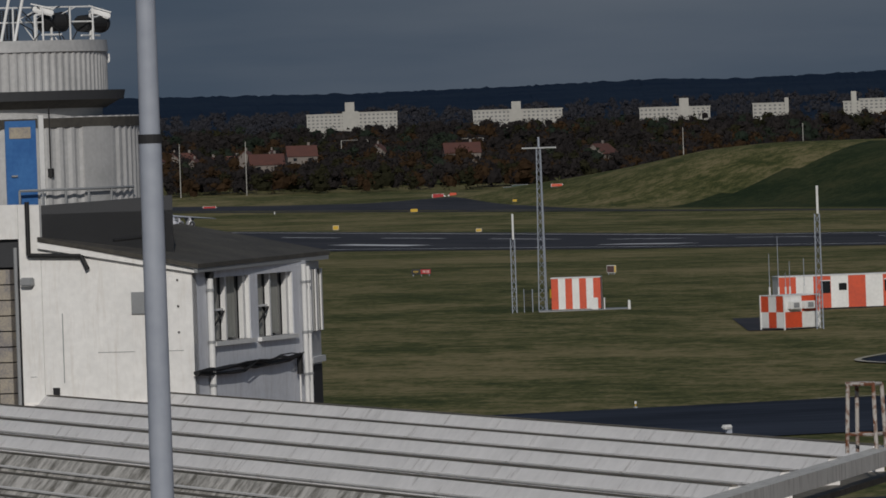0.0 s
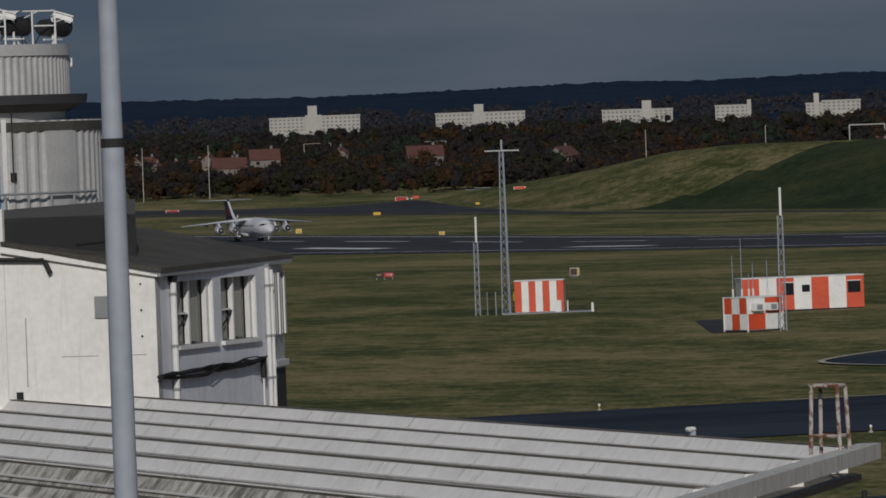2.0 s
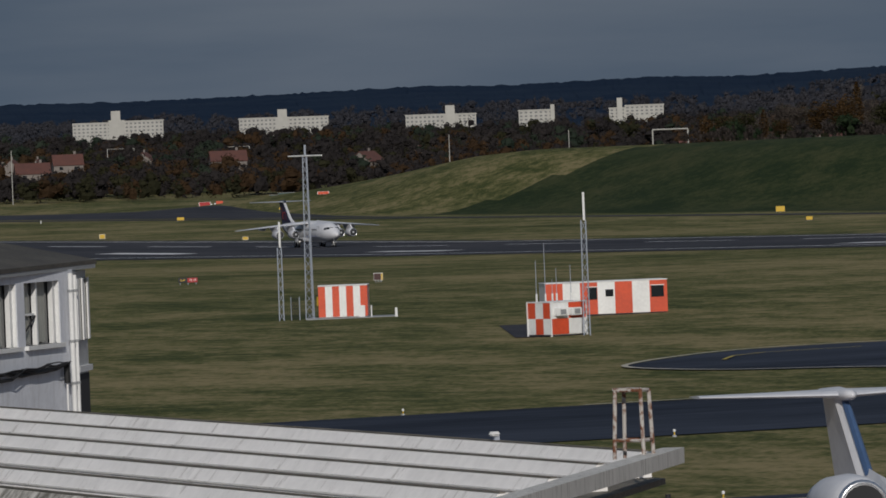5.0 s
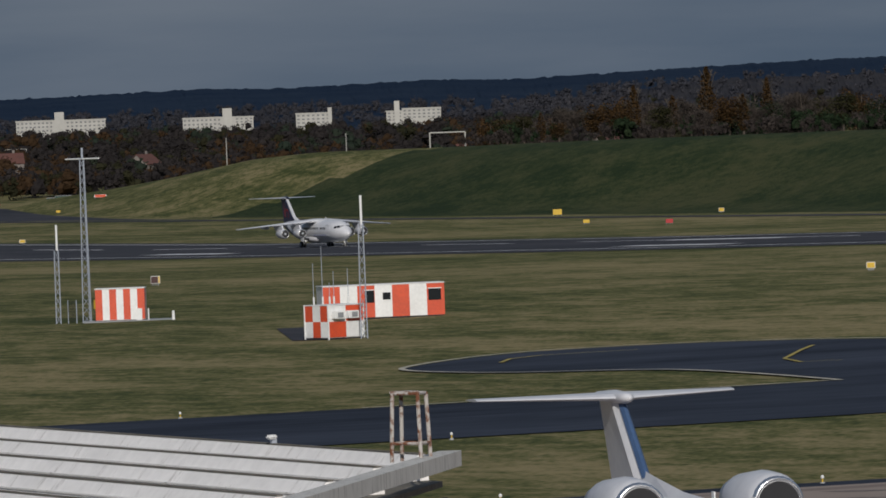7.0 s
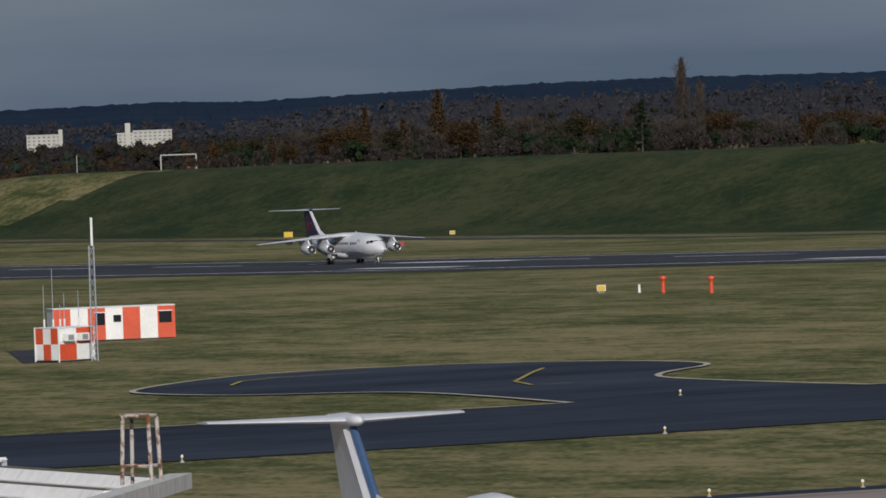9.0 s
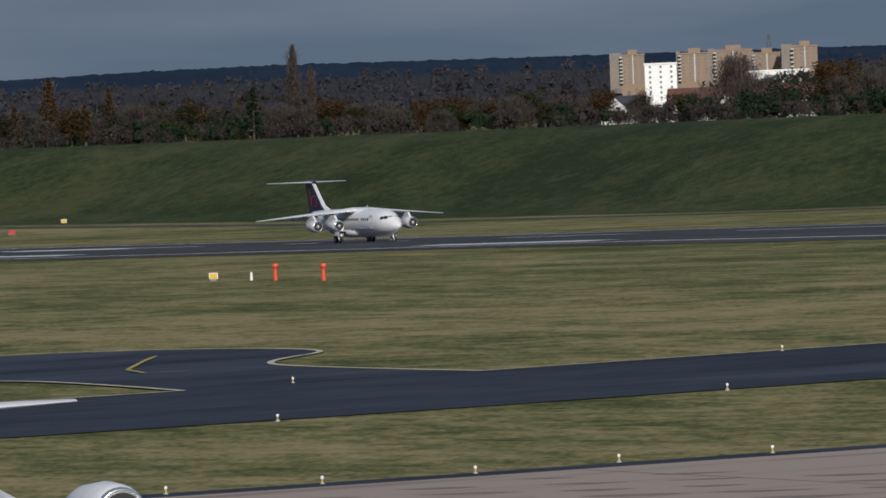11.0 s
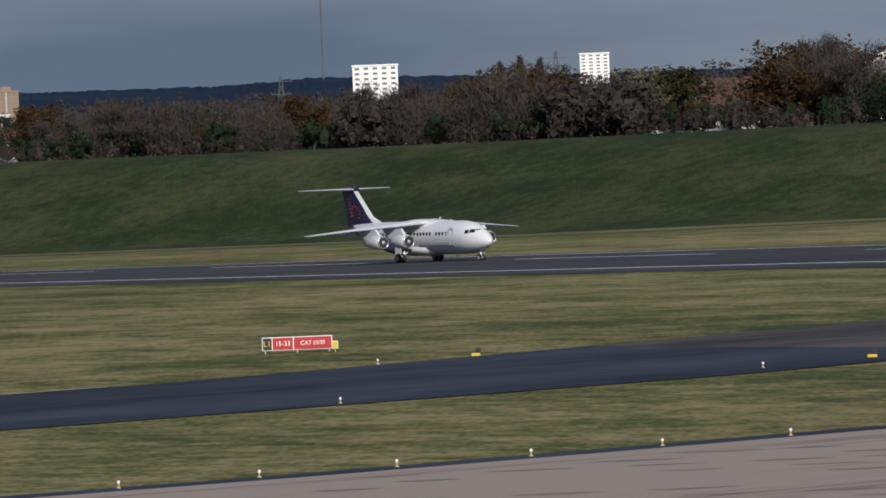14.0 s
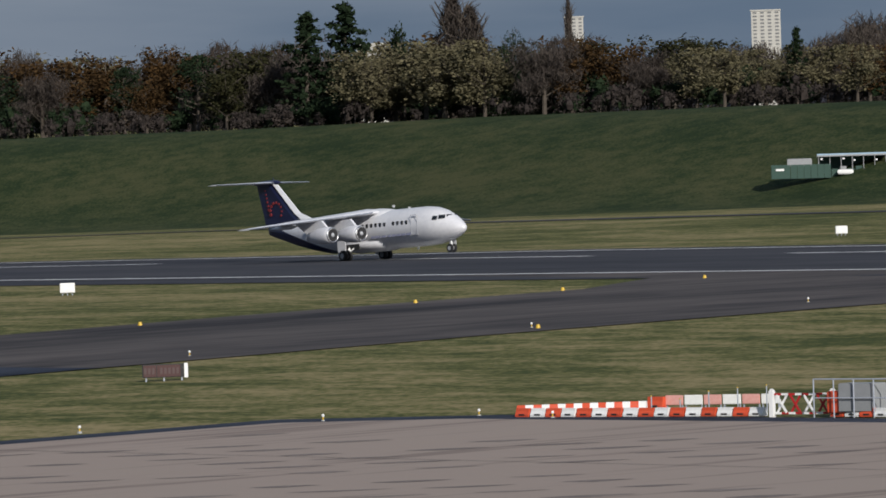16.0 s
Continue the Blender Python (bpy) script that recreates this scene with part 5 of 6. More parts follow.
def quads(pts, name, material, parent):
    """pts: centre, two half axes of each small leaf spray."""
    n = len(pts)
    a = np.array(pts, dtype=float).reshape(n, 3, 3)
    c, u, v = a[:, 0], a[:, 1], a[:, 2]
    vs = np.stack([c - u, c + v * 0.7 - u * 0.2, c + u, c - v], 1).reshape(-1, 3)
    me = bpy.data.meshes.new(name)
    me.from_pydata(vs.tolist(), [], np.arange(4 * n).reshape(n, 4).tolist())
    me.materials.append(material)
    ob = new(name, me)
    ob.parent = parent
    return ob


def tree(kind, leaf, label, seed, h=1.0, n=1900):
    """A tree of unit height 10 m; kind sets its habit."""
    r = random.Random(seed)
    t = thing("tree", label, "tree")
    bm = B()
    H0 = 10.0
    width = {"broad": 4.2, "poplar": 1.5, "cone": 3.6, "cloud": 3.4, "shrub": 4.6}[kind]
    tube(bm, (0, 0, -1.5), (0.15, 0, 4.5), 0.26, 0.17, n=7)
    tube(bm, (0.15, 0, 4.5), (0.05, 0.1, 9.3), 0.17, 0.03, n=6)
    limbs = []
    for k in range(16 if kind != "cone" else 9):
        z0 = r.uniform(1.6, 7.5)
        a = r.uniform(0, math.tau)
        ln = width * r.uniform(0.55, 0.95) * (1 - 0.45 * abs(z0 / 10 - 0.35))
        rise = {"broad": 0.75, "poplar": 3.2, "cone": -0.1, "cloud": 0.35, "shrub": 0.8}[kind]
        e = Vector((math.cos(a) * ln, math.sin(a) * ln, min(z0 + ln * rise, 9.6)))
        tube(bm, (0.1, 0, z0), e, 0.085, 0.02, n=5)
        limbs.append((Vector((0.1, 0, z0)), e))
        for j in range(3):
            m = Vector((0.1, 0, z0)).lerp(e, r.uniform(0.4, 0.9))
            f = m + Vector((r.uniform(-1, 1), r.uniform(-1, 1), r.uniform(0.2, 1.2))) * 0.9
            tube(bm, m, f, 0.035, 0.012, n=4)
            limbs.append((m, f))
    part("trunk", bm, BARK, t, "brown trunk and limbs")
    pts = []
    boughs = []
    for k in range(46):
        bz = 1.0 + 8.7 * (k + r.random()) / 46
        boughs.append((bz, k * 2.4 + r.uniform(-0.5, 0.5), width * ((10.2 - bz) / 9) ** 0.8 * r.uniform(0.45, 1.15)))
    lobes = [(Vector((r.gauss(0, 0.5) * width * 0.55, r.gauss(0, 0.5) * width * 0.55, r.uniform(3.2, 8.9))), r.uniform(0.9, 1.9)) for _ in range(15)]
    for k in range(n):
        if kind == "cone":
            bz, ba, bl = boughs[r.randrange(len(boughs))]
            u = r.random() ** 0.7
            c = Vector((bl * u * math.cos(ba), bl * u * math.sin(ba), bz + 0.5 * u * u * bl * 0.35 - 0.25 * u)) + Vector((r.gauss(0, 0.2), r.gauss(0, 0.2), r.gauss(0, 0.13)))
        elif kind == "poplar":
            z = r.uniform(1.0, 10)
            rad = width * math.sin(math.pi * (z / 10.6) ** 0.7) * math.sqrt(r.random()) * (0.75 + 0.5 * noise.noise((z, seed, 0)))
            a = r.uniform(0, math.tau)
            c = Vector((rad * math.cos(a), rad * math.sin(a), z))
        elif kind == "shrub":
            a, q = r.uniform(0, math.tau), math.sqrt(r.random())
            z = r.uniform(0, 1) ** 0.8 * 9.5 * math.sqrt(max(0.05, 1 - (q * 0.93) ** 2))
            c = Vector((q * width * math.cos(a), q * width * math.sin(a), z))
        elif k % 3 == 0:
            p, e = r.choice(limbs)
            c = p.lerp(e, r.uniform(0.5, 1.15)) + Vector((r.gauss(0, 0.35), r.gauss(0, 0.35), r.gauss(0, 0.35)))
        else:
            o, s = r.choice(lobes)
            d = Vector((r.gauss(0, 1), r.gauss(0, 1), r.gauss(0, 1))).normalized() * s * r.random() ** 0.4
            if kind == "cloud":
                d.z *= 0.45
            c = o + d
            c.z = min(c.z, 10.0 - 0.3 * r.random())
        if leaf == "bare":
            u = Vector((r.gauss(0, 0.5), r.gauss(0, 0.5), r.uniform(0.4, 1.0))).normalized() * r.uniform(0.35, 0.75)
            v = Vector((r.gauss(0, 1), r.gauss(0, 1), r.gauss(0, 0.4))).normalized() * 0.05
        else:
            sz = r.uniform(0.10, 0.26)
            u = Vector((r.gauss(0, 1), r.gauss(0, 1), r.gauss(0, 0.7))).normalized() * sz
            v = Vector((r.gauss(0, 1), r.gauss(0, 1), r.gauss(0, 0.7))).normalized() * sz
        pts.append((c, u, v))
    quads(pts, "crown", LEAF[leaf], t)
    return t


PROTO = {
    "bare": [tree("broad", "bare", "bare brown deciduous tree behind the grass bank", s, n=4200) for s in (1, 2, 3)],
    "rust": [tree("broad", "rust", "rusty brown autumn tree behind the grass bank", s, n=3600) for s in (4, 5)],
    "olive": [tree("broad", "olive", "pale olive willow tree behind the grass bank", s, n=4000) for s in (6, 7)],
    "green": [tree("broad", "green", "dull green tree behind the grass bank", s, n=3600) for s in (8, 9)],
    "dark": [tree("shrub", "dark", "dark evergreen tree behind the grass bank", s, n=3800) for s in (10, 11)],
    "conifer": [tree("cone", "dark", "dark green conifer behind the grass bank", 12, n=3600)],
    "pine": [tree("cloud", "dark", "dark pine with layered boughs behind the grass bank", s, n=2000) for s in (13, 14)],
    "poplar": [tree("poplar", "bare", "tall slim bare poplar behind the grass bank", 15, n=2000)],
    "autumn_poplar": [tree("poplar", "rust", "slim autumn poplar behind the grass bank", 16, n=1800)],
    "scrub": [tree("shrub", "bare", "low brown scrub tree behind the grass bank", s, n=4200) for s in (17, 18)],
}
used = set()


def plant(kind, x, y, top, r, wide=1.0):
    """A tree with its foot on the ground and its tip at height top."""
    p = r.choice(PROTO[kind])
    base = gz(x, y)
    s = max(0.35, (top - base) / 10.0)
    m = Matrix.Translation((x, y, base)) @ Matrix.Rotation(r.uniform(0, math.tau), 4, "Z")
    if p.name in used:
        ob = copy_thing(p, m)
    else:
        used.add(p.name)
        ob = p
        ob.matrix_world = m
    w = wide * min(s, 2.0) ** 0.9
    ob.scale = (w, w, s)


TOP_AZ = (-67.6, -67.2, -66.6, -66.2, -65.4, -65.1, -63.8, -63, -62.5, -61.9, -61.2, -60.8, -60.1, -59, -58.2, -57.2, -56.8, -56.4, -55.5, -54.7, -54.2, -53.7, -53.15, -52.81, -52.56, -52.31, -51.84, -51.33, -51.01, -50.61, -50.18, -49.93, -49.63, -49.25, -48.74, -48.49, -48.19, -47.9, -47.6, -47.3, -46.96, -46.7, -44)
TOP_EL = (0.06, 0.1, 0.18, 0.17, 0.2, 0.16, 0.16, 0.12, 0.16, 0.15, 0.12, 0.25, 0.28, 0.32, 0.28, 0.38, 0.4, 0.46, 0.4, 0.43, 0.56, 0.5, 0.58, 0.55, 0.51, 0.49, 0.58, 0.59, 0.48, 0.53, 0.62, 0.58, 0.55, 0.58, 0.52, 0.47, 0.57, 0.44, 0.45, 0.49, 0.64, 0.65, 0.6)
rt_ = random.Random(21)
for k in range(255):
    az = -67.6 + 23.4 * (k + rt_.random()) / 255
    front_row = k % 3 != 0
    Y = rt_.uniform(772, 800) if front_row else rt_.uniform(805, 850)
    d = Y / math.cos(radians(az))
    el = float(np.interp(az, TOP_AZ, TOP_EL)) - (0.24 * rt_.random() - 0.03 if front_row else 0.09 * rt_.random() - 0.04) * (0.5 if az < -60 else 1.0)
    if front_row and -62.0 < az < -60.1:
        el = min(el, -0.02)
    if front_row and -55.6 < az < -54.5:
        el = min(el, 0.14)
    q = polar(az, d, el)
    if az < -61:
        kind = rt_.choice(("bare", "bare", "rust", "green", "dark", "autumn_poplar", "scrub", "rust"))
    elif az < -55.5:
        kind = rt_.choice(("bare", "bare", "scrub", "scrub", "bare", "dark", "rust"))
    else:
        kind = rt_.choice(("bare", "scrub", "rust", "green", "dark", "rust", "bare", "bare", "olive"))
    if front_row and (-50.66 < az < -49.56 or -48.24 < az < -47.1):
        kind, el = "olive", min(el, 0.46)
    elif front_row and (-49.56 < az < -49.3 or -53.7 < az < -53.3):
        kind = "dark"
    elif front_row and -53.0 < az < -51.3:
        kind = rt_.choice(("rust", "green", "rust", "bare"))
    elif front_row and -51.3 < az < -50.66:
        kind = rt_.choice(("dark", "bare"))
    if q.z - gz(q.x, q.y) > 2:
        plant(kind, q.x, q.y, q.z, rt_, 1.4)
# the trees that stand out against the sky
for kind, az, el, Y, wide in (("poplar", -64.11, 0.56, 790, 0.9), ("poplar", -63.98, 0.40, 792, 0.8), ("conifer", -64.42, 0.28, 768, 0.8), ("autumn_poplar", -65.95, 0.40, 790, 1.2), ("autumn_poplar", -66.5, 0.28, 790, 1.2),
                              ("autumn_poplar", -65.5, 0.3, 795, 1.1), ("bare", -54.2, 0.62, 800, 1.1), ("bare", -53.15, 0.58, 800, 0.7), ("pine", -51.85, 0.60, 785, 1.0), ("pine", -52.4, 0.52, 785, 0.8), ("conifer", -51.02, 0.83, 775, 1.15),
                              ("conifer", -50.72, 0.90, 780, 1.15), ("pine", -50.3, 0.74, 785, 0.6), ("poplar", -49.92, 0.90, 790, 1.7), ("poplar", -49.78, 0.80, 792, 1.6), ("dark", -49.47, 0.69, 775, 0.5), ("bare", -51.3, 0.58, 800, 1.0),
                              ("poplar", -49.05, 0.85, 800, 0.5), ("poplar", -56.4, 0.52, 800, 1.1), ("poplar", -56.25, 0.5, 800, 1.1), ("poplar", -56.55, 0.48, 800, 1.0), ("bare", -60.75, 0.4, 820, 1.0), ("conifer", -47.35, 0.6, 780, 0.7),
                              ("olive", -50.0, 0.5, 770, 1.6), ("olive", -50.55, 0.46, 770, 1.4), ("olive", -49.7, 0.47, 770, 1.4), ("olive", -47.9, 0.45, 770, 1.4), ("olive", -46.9, 0.45, 770, 1.2)):
    q = polar(az, Y / math.cos(radians(az)), el)
    plant(kind, q.x, q.y, q.z, rt_, wide)
for lst in PROTO.values():
    for p in lst:
        if p.name not in used:
            plant([k for k, v in PROTO.items() if v is lst][0], -1500, 860, gz(-1500, 860) + 6, rt_)


# far woods' colours are set low to hold the cloud shade over them
FARLEAF = {
    "bare": mat("far_bare_wood", (0.021, 0.019, 0.020), (0.031, 0.027, 0.026), 0.01, 1.0, spec=0.0, island=0.12),
    "rust": mat("far_autumn_wood", (0.036, 0.023, 0.014), (0.048, 0.029, 0.016), 0.01, 1.0, spec=0.0, island=0.12),
    "green": mat("far_green_wood", (0.020, 0.020, 0.012), (0.028, 0.027, 0.015), 0.01, 1.0, spec=0.0, island=0.12),
    "dark": mat("far_evergreen_wood", (0.018, 0.026, 0.020), (0.028, 0.035, 0.025), 0.01, 1.0, spec=0.0, island=0.12),
    # blue-grey here is distance haze mixed into the leaf colour
    "hill": mat("hazed_hill_wood", (0.032, 0.034, 0.043), (0.043, 0.042, 0.048), 0.01, 1.0, spec=0.0, island=0.12),
}


def woods(name, label, n, az0, az1, d0, d1, hts, leaf, seed, core=0.55, sprays=150):
    """Far woodland as one mass: each tree a lumpy core of small faces under loose leaf sprays."""
    r = random.Random(seed)
    vs, fs = [], []
    for k in range(n):
        az, d = r.uniform(az0, az1), r.uniform(d0, d1)
        if d1 < 1000:
            d /= math.cos(radians(az))
        q = polar(az, d)
        base, h = max(gz(q.x, q.y), hill(az, d) if d > 3560 else -99, rise(az, d)), r.uniform(*hts)
        w = h * r.uniform(0.5, 0.85)
        lobes = [(0.0, 0.0, 0.36 * h, 0.62 * w, 0.36 * h)]
        for k in range(r.randint(3, 4)):
            a, g = r.uniform(0, math.tau), r.uniform(0.25, 0.6) * w
            lobes.append((g * math.cos(a), g * math.sin(a), h * r.uniform(0.4, 0.78), w * r.uniform(0.28, 0.5), h * r.uniform(0.14, 0.25)))
        for lx, ly, lz, lr, lh in lobes:
            o = len(vs)
            for z in (-0.7, 0.0, 0.65):
                for t in range(5):
                    a, g = t * math.tau / 5 + z * 2, lr * core * 1.3 * math.sqrt(1 - z * z) * r.uniform(0.55, 1.15)
                    vs.append((q.x + lx + g * math.cos(a), q.y + ly + g * math.sin(a), base + lz + lh * 0.75 * (z + r.uniform(-0.2, 0.2))))
            vs.append((q.x + lx, q.y + ly, base + lz + lh * 0.75))
            for i in range(2):
                for t in range(5):
                    u = (t + 1) % 5
                    fs.append((o + i * 5 + t, o + i * 5 + u, o + i * 5 + 5 + u, o + i * 5 + 5 + t))
            fs += [(o + 10 + t, o + 10 + (t + 1) % 5, o + 15) for t in range(5)]
        for t in range(sprays):
            lx, ly, lz, lr, lh = r.choice(lobes)
            d3 = Vector((r.gauss(0, 1), r.gauss(0, 1), r.gauss(0, 1))).normalized() * r.uniform(0.65, 1.2)
            c = Vector((q.x + lx + d3.x * lr, q.y + ly + d3.y * lr, base + max(0.1, lz + d3.z * lh)))
            sz = min(h, 9) * r.uniform(0.025, 0.062)
            o = len(vs)
            for k in range(3):
                vs.append((c.x + r.gauss(0, sz), c.y + r.gauss(0, sz), c.z + r.gauss(0, sz)))
            fs.append((o, o + 1, o + 2))
    me = bpy.data.meshes.new(name)
    me.from_pydata(vs, [], fs)
    me.materials.append(leaf)
    return tagged(new(name, me), label, "woods", kind="stuff")


woods("far_woods", "dark brown far woodland beyond the runway", 2300, -76, -66, 2600, 3400, (5, 11), FARLEAF["bare"], 31)
woods("far_woods", "rusty autumn trees in the far woodland", 300, -76, -66, 2560, 3200, (7, 12), FARLEAF["rust"], 32)
woods("far_woods", "dull green trees in the far woodland", 300, -76, -66, 2560, 3400, (6, 11), FARLEAF["green"], 33)
woods("far_woods", "dark evergreen trees in the far woodland", 240, -76, -64, 2700, 3500, (7, 12), FARLEAF["dark"], 34)
woods("far_woods", "brown woodland between the far houses", 2000, -67, -46, 1900, 3700, (4, 8), FARLEAF["bare"], 35)
woods("far_woods", "brown woods on the lower hillside, greyed for distance haze", 1200, -76, -66.5, 3400, 4000, (4, 7.5), FARLEAF["hill"], 37)
woods("far_woods", "brown woods below the ridge, greyed for distance haze", 1500, -67.5, -46, 3530, 3970, (3.5, 7), FARLEAF["hill"], 38, 0.5, 60)
woods("far_woods", "dark bare trees before the tower blocks", 70, -61.05, -60.15, 2150, 2330, (15, 24), FARLEAF["bare"], 43, 0.4, 260)
woods("far_woods", "mixed trees below the tower blocks", 160, -62.2, -60.1, 2150, 2400, (7, 13), FARLEAF["dark"], 44, 0.5, 160)
woods("undergrowth", "dark brown undergrowth along the top of the bank", 420, -67.8, -44, 764, 790, (2.0, 5.0), LEAF["scrub"], 41, 0.36, 260)
woods("far_woods", "bare brown trees before the white tower blocks", 16, -56.15, -55.55, 768, 795, (8.5, 11.5), LEAF["scrub"], 45, 0.45, 420)
woods("far_woods", "bare brown trees before the white tower blocks", 14, -57.8, -57.2, 768, 795, (8, 10.5), LEAF["scrub"], 46, 0.45, 420)
woods("undergrowth", "dark evergreen undergrowth along the top of the bank", 260, -67.8, -44, 770, 800, (3, 7), LEAF["dark"], 42, 0.45, 220)
woods("far_woods", "autumn trees between the far houses", 700, -67, -46, 1900, 3700, (4, 8), FARLEAF["green"], 36)


# ---- far buildings ----
PANE = plain("far_window", (0.16, 0.165, 0.175), 0.4)


def block(az0, az1, base, top, d, m, floors, bays, name, label, tower=None, turn=0.0, pane=0.5):
    """A far block of flats between two headings, with window bands sunk between proud floors; tower: (az0, az1, top) of a stair tower."""
    b = thing(name, label, "apartment building")
    mid = (az0 + az1) / 2
    w = d * radians(az1 - az0)
    p, z1 = polar(mid, d, base), 15 + d * math.tan(radians(top))
    z0 = p.z
    g0 = min(gz(p.x, p.y), z0) - 1
    depth = 12.0
    part("wall", box(B(), (0, depth / 2, (z1 + g0) / 2), (w, depth, z1 - g0)), m, b, "")
    part("roof_edge", box(B(), (0, depth / 2, z1 + 0.25), (w + 0.5, depth + 0.5, 0.5)), m, b)
    fh, bw = (z1 - z0) / floors, w / bays
    share = bpy.data.meshes.new("window")
    q = box(B(), (0, 0, 0), (bw * pane, 0.2, fh * 0.42))
    q.to_mesh(share)
    q.free()
    share.materials.append(PANE)
    for i in range(floors):
        for k in range(bays):
            o = new("window", share)
            o.parent = b
            o.location = (-w / 2 + (k + 0.5) * bw, -0.08, z0 + (i + 0.55) * fh)
    if tower:
        tw, tz, tx = d * radians(tower[1] - tower[0]), 15 + d * math.tan(radians(tower[2])), d * radians((tower[0] + tower[1]) / 2 - mid)
        part("stair_tower", box(B(), (tx, 3, (tz + g0) / 2), (tw, 9, tz - g0)), m, b)
    b.matrix_world = Matrix.Translation((p.x, p.y, 0)) @ Matrix.Rotation(radians(-mid + turn), 4, "Z")
    return b


FLATS = "long pale four-storey block of flats among the trees"
block(-72.39, -72.1, 0.08, 0.184, 3350, STONE_BLOCK, 4, 9, "apartment_building", FLATS, (-72.12, -72.0, 0.205))
block(-72.0, -71.71, 0.08, 0.19, 3350, STONE_BLOCK, 4, 9, "apartment_building", FLATS, (-72.1, -72.03, 0.275))
block(-71.14, -70.86, 0.06, 0.175, 3350, STONE_BLOCK, 4, 9, "apartment_building", FLATS, (-70.87, -70.76, 0.182))
block(-70.77, -70.47, 0.06, 0.172, 3350, STONE_BLOCK, 4, 9, "apartment_building", FLATS, (-70.85, -70.78, 0.24))
block(-69.89, -69.6, 0.03, 0.153, 3350, STONE_BLOCK, 4, 9, "apartment_building", FLATS, (-69.61, -69.5, 0.16))
block(-69.5, -69.36, 0.06, 0.15, 3350, STONE_BLOCK, 4, 4, "apartment_building", FLATS, (-69.59, -69.52, 0.222))
block(-69.04, -68.78, 0.05, 0.157, 3350, STONE_BLOCK, 4, 7, "apartment_building", FLATS, (-68.8, -68.77, 0.2))
block(-68.36, -68.24, 0.05, 0.15, 3350, STONE_BLOCK, 4, 3, "apartment_building", FLATS, (-68.3, -68.26, 0.23))
block(-68.24, -67.95, 0.09, 0.165, 3350, STONE_BLOCK, 3, 8, "apartment_building", FLATS)
HIGH = "tan and grey brick tower block with white balconies"


def high(az0, az1, base, top, d, split):
    """Tower block: a shaded grey wing, a tan wing with a white window strip, balconies between."""
    b = block(az0 + (az1 - az0) * split, az1, base, top, d, BRICK_TAN, 8, 4, "tower_block", HIGH, pane=0.42)
    w = d * radians((az1 - az0) * split)
    ww = d * radians((az1 - az0) * (1 - split))
    z1, z0 = 15 + d * math.tan(radians(top)), 15 + d * math.tan(radians(base))
    part("grey_wing", box(B(), (-ww / 2 - w / 2, 6, (z1 + z0) / 2 - 1), (w, 12, z1 - z0 + 4)), BRICK_GREY, b, "grey brick wing")
    part("window_strip", box(B(), (0, -0.25, (z1 + z0) / 2), (ww * 0.05, 0.3, z1 - z0)), STONE_BLOCK, b, "pale stair strip")
    for i in range(8):
        part("balcony", box(B(), (-ww / 2, -0.9, z0 + (i + 0.5) * (z1 - z0) / 8), (1.1, 1.6, 0.5)), STONE_BLOCK, b, "pale balcony")
    part("plant_room", box(B(), (0, 5, z1 + 1), (ww * 0.4, 4, 2)), BRICK_TAN, b)
    return b


high(-61.73, -61.47, 0.18, 0.395, 2700, 0.33)
high(-61.23, -60.98, 0.18, 0.39, 2720, 0.1)
high(-60.99, -60.66, 0.18, 0.402, 2760, 0.15)
high(-60.67, -60.45, 0.18, 0.37, 2720, 0.1)
high(-60.44, -60.17, 0.15, 0.412, 2700, 0.3)
block(-61.47, -61.23, 0.05, 0.32, 2450, WHITE, 7, 3, "white_hall", "plain white block with a few small windows", pane=0.2)
block(-60.68, -60.24, 0.13, 0.235, 2500, WHITE, 1, 1, "white_hall", "low white industrial hall")
block(-57.66, -57.32, 0.15, 0.50, 2500, WHITE, 9, 5, "tower_block", "white tower block with balcony bands")
block(-55.95, -55.73, 0.3, 0.525, 3000, WHITE, 9, 4, "tower_block", "white tower block far behind the trees")
block(-53.82, -53.5, 0.25, 0.438, 1700, WHITE, 1, 1, "white_hall", "low white building behind the trees")
block(-50.65, -50.42, 0.4, 0.555, 2600, STONE_BLOCK, 2, 6, "white_hall", "long white building behind the trees")
# grey render in place of white puts these two blocks' shade into colour
block(-49.08, -48.94, 0.45, 0.71, 2800, STONE_BLOCK, 10, 3, "tower_block", "white tower block far behind the trees")
block(-47.68, -47.46, 0.45, 0.715, 2800, STONE_BLOCK, 10, 4, "tower_block", "white tower block far behind the trees")


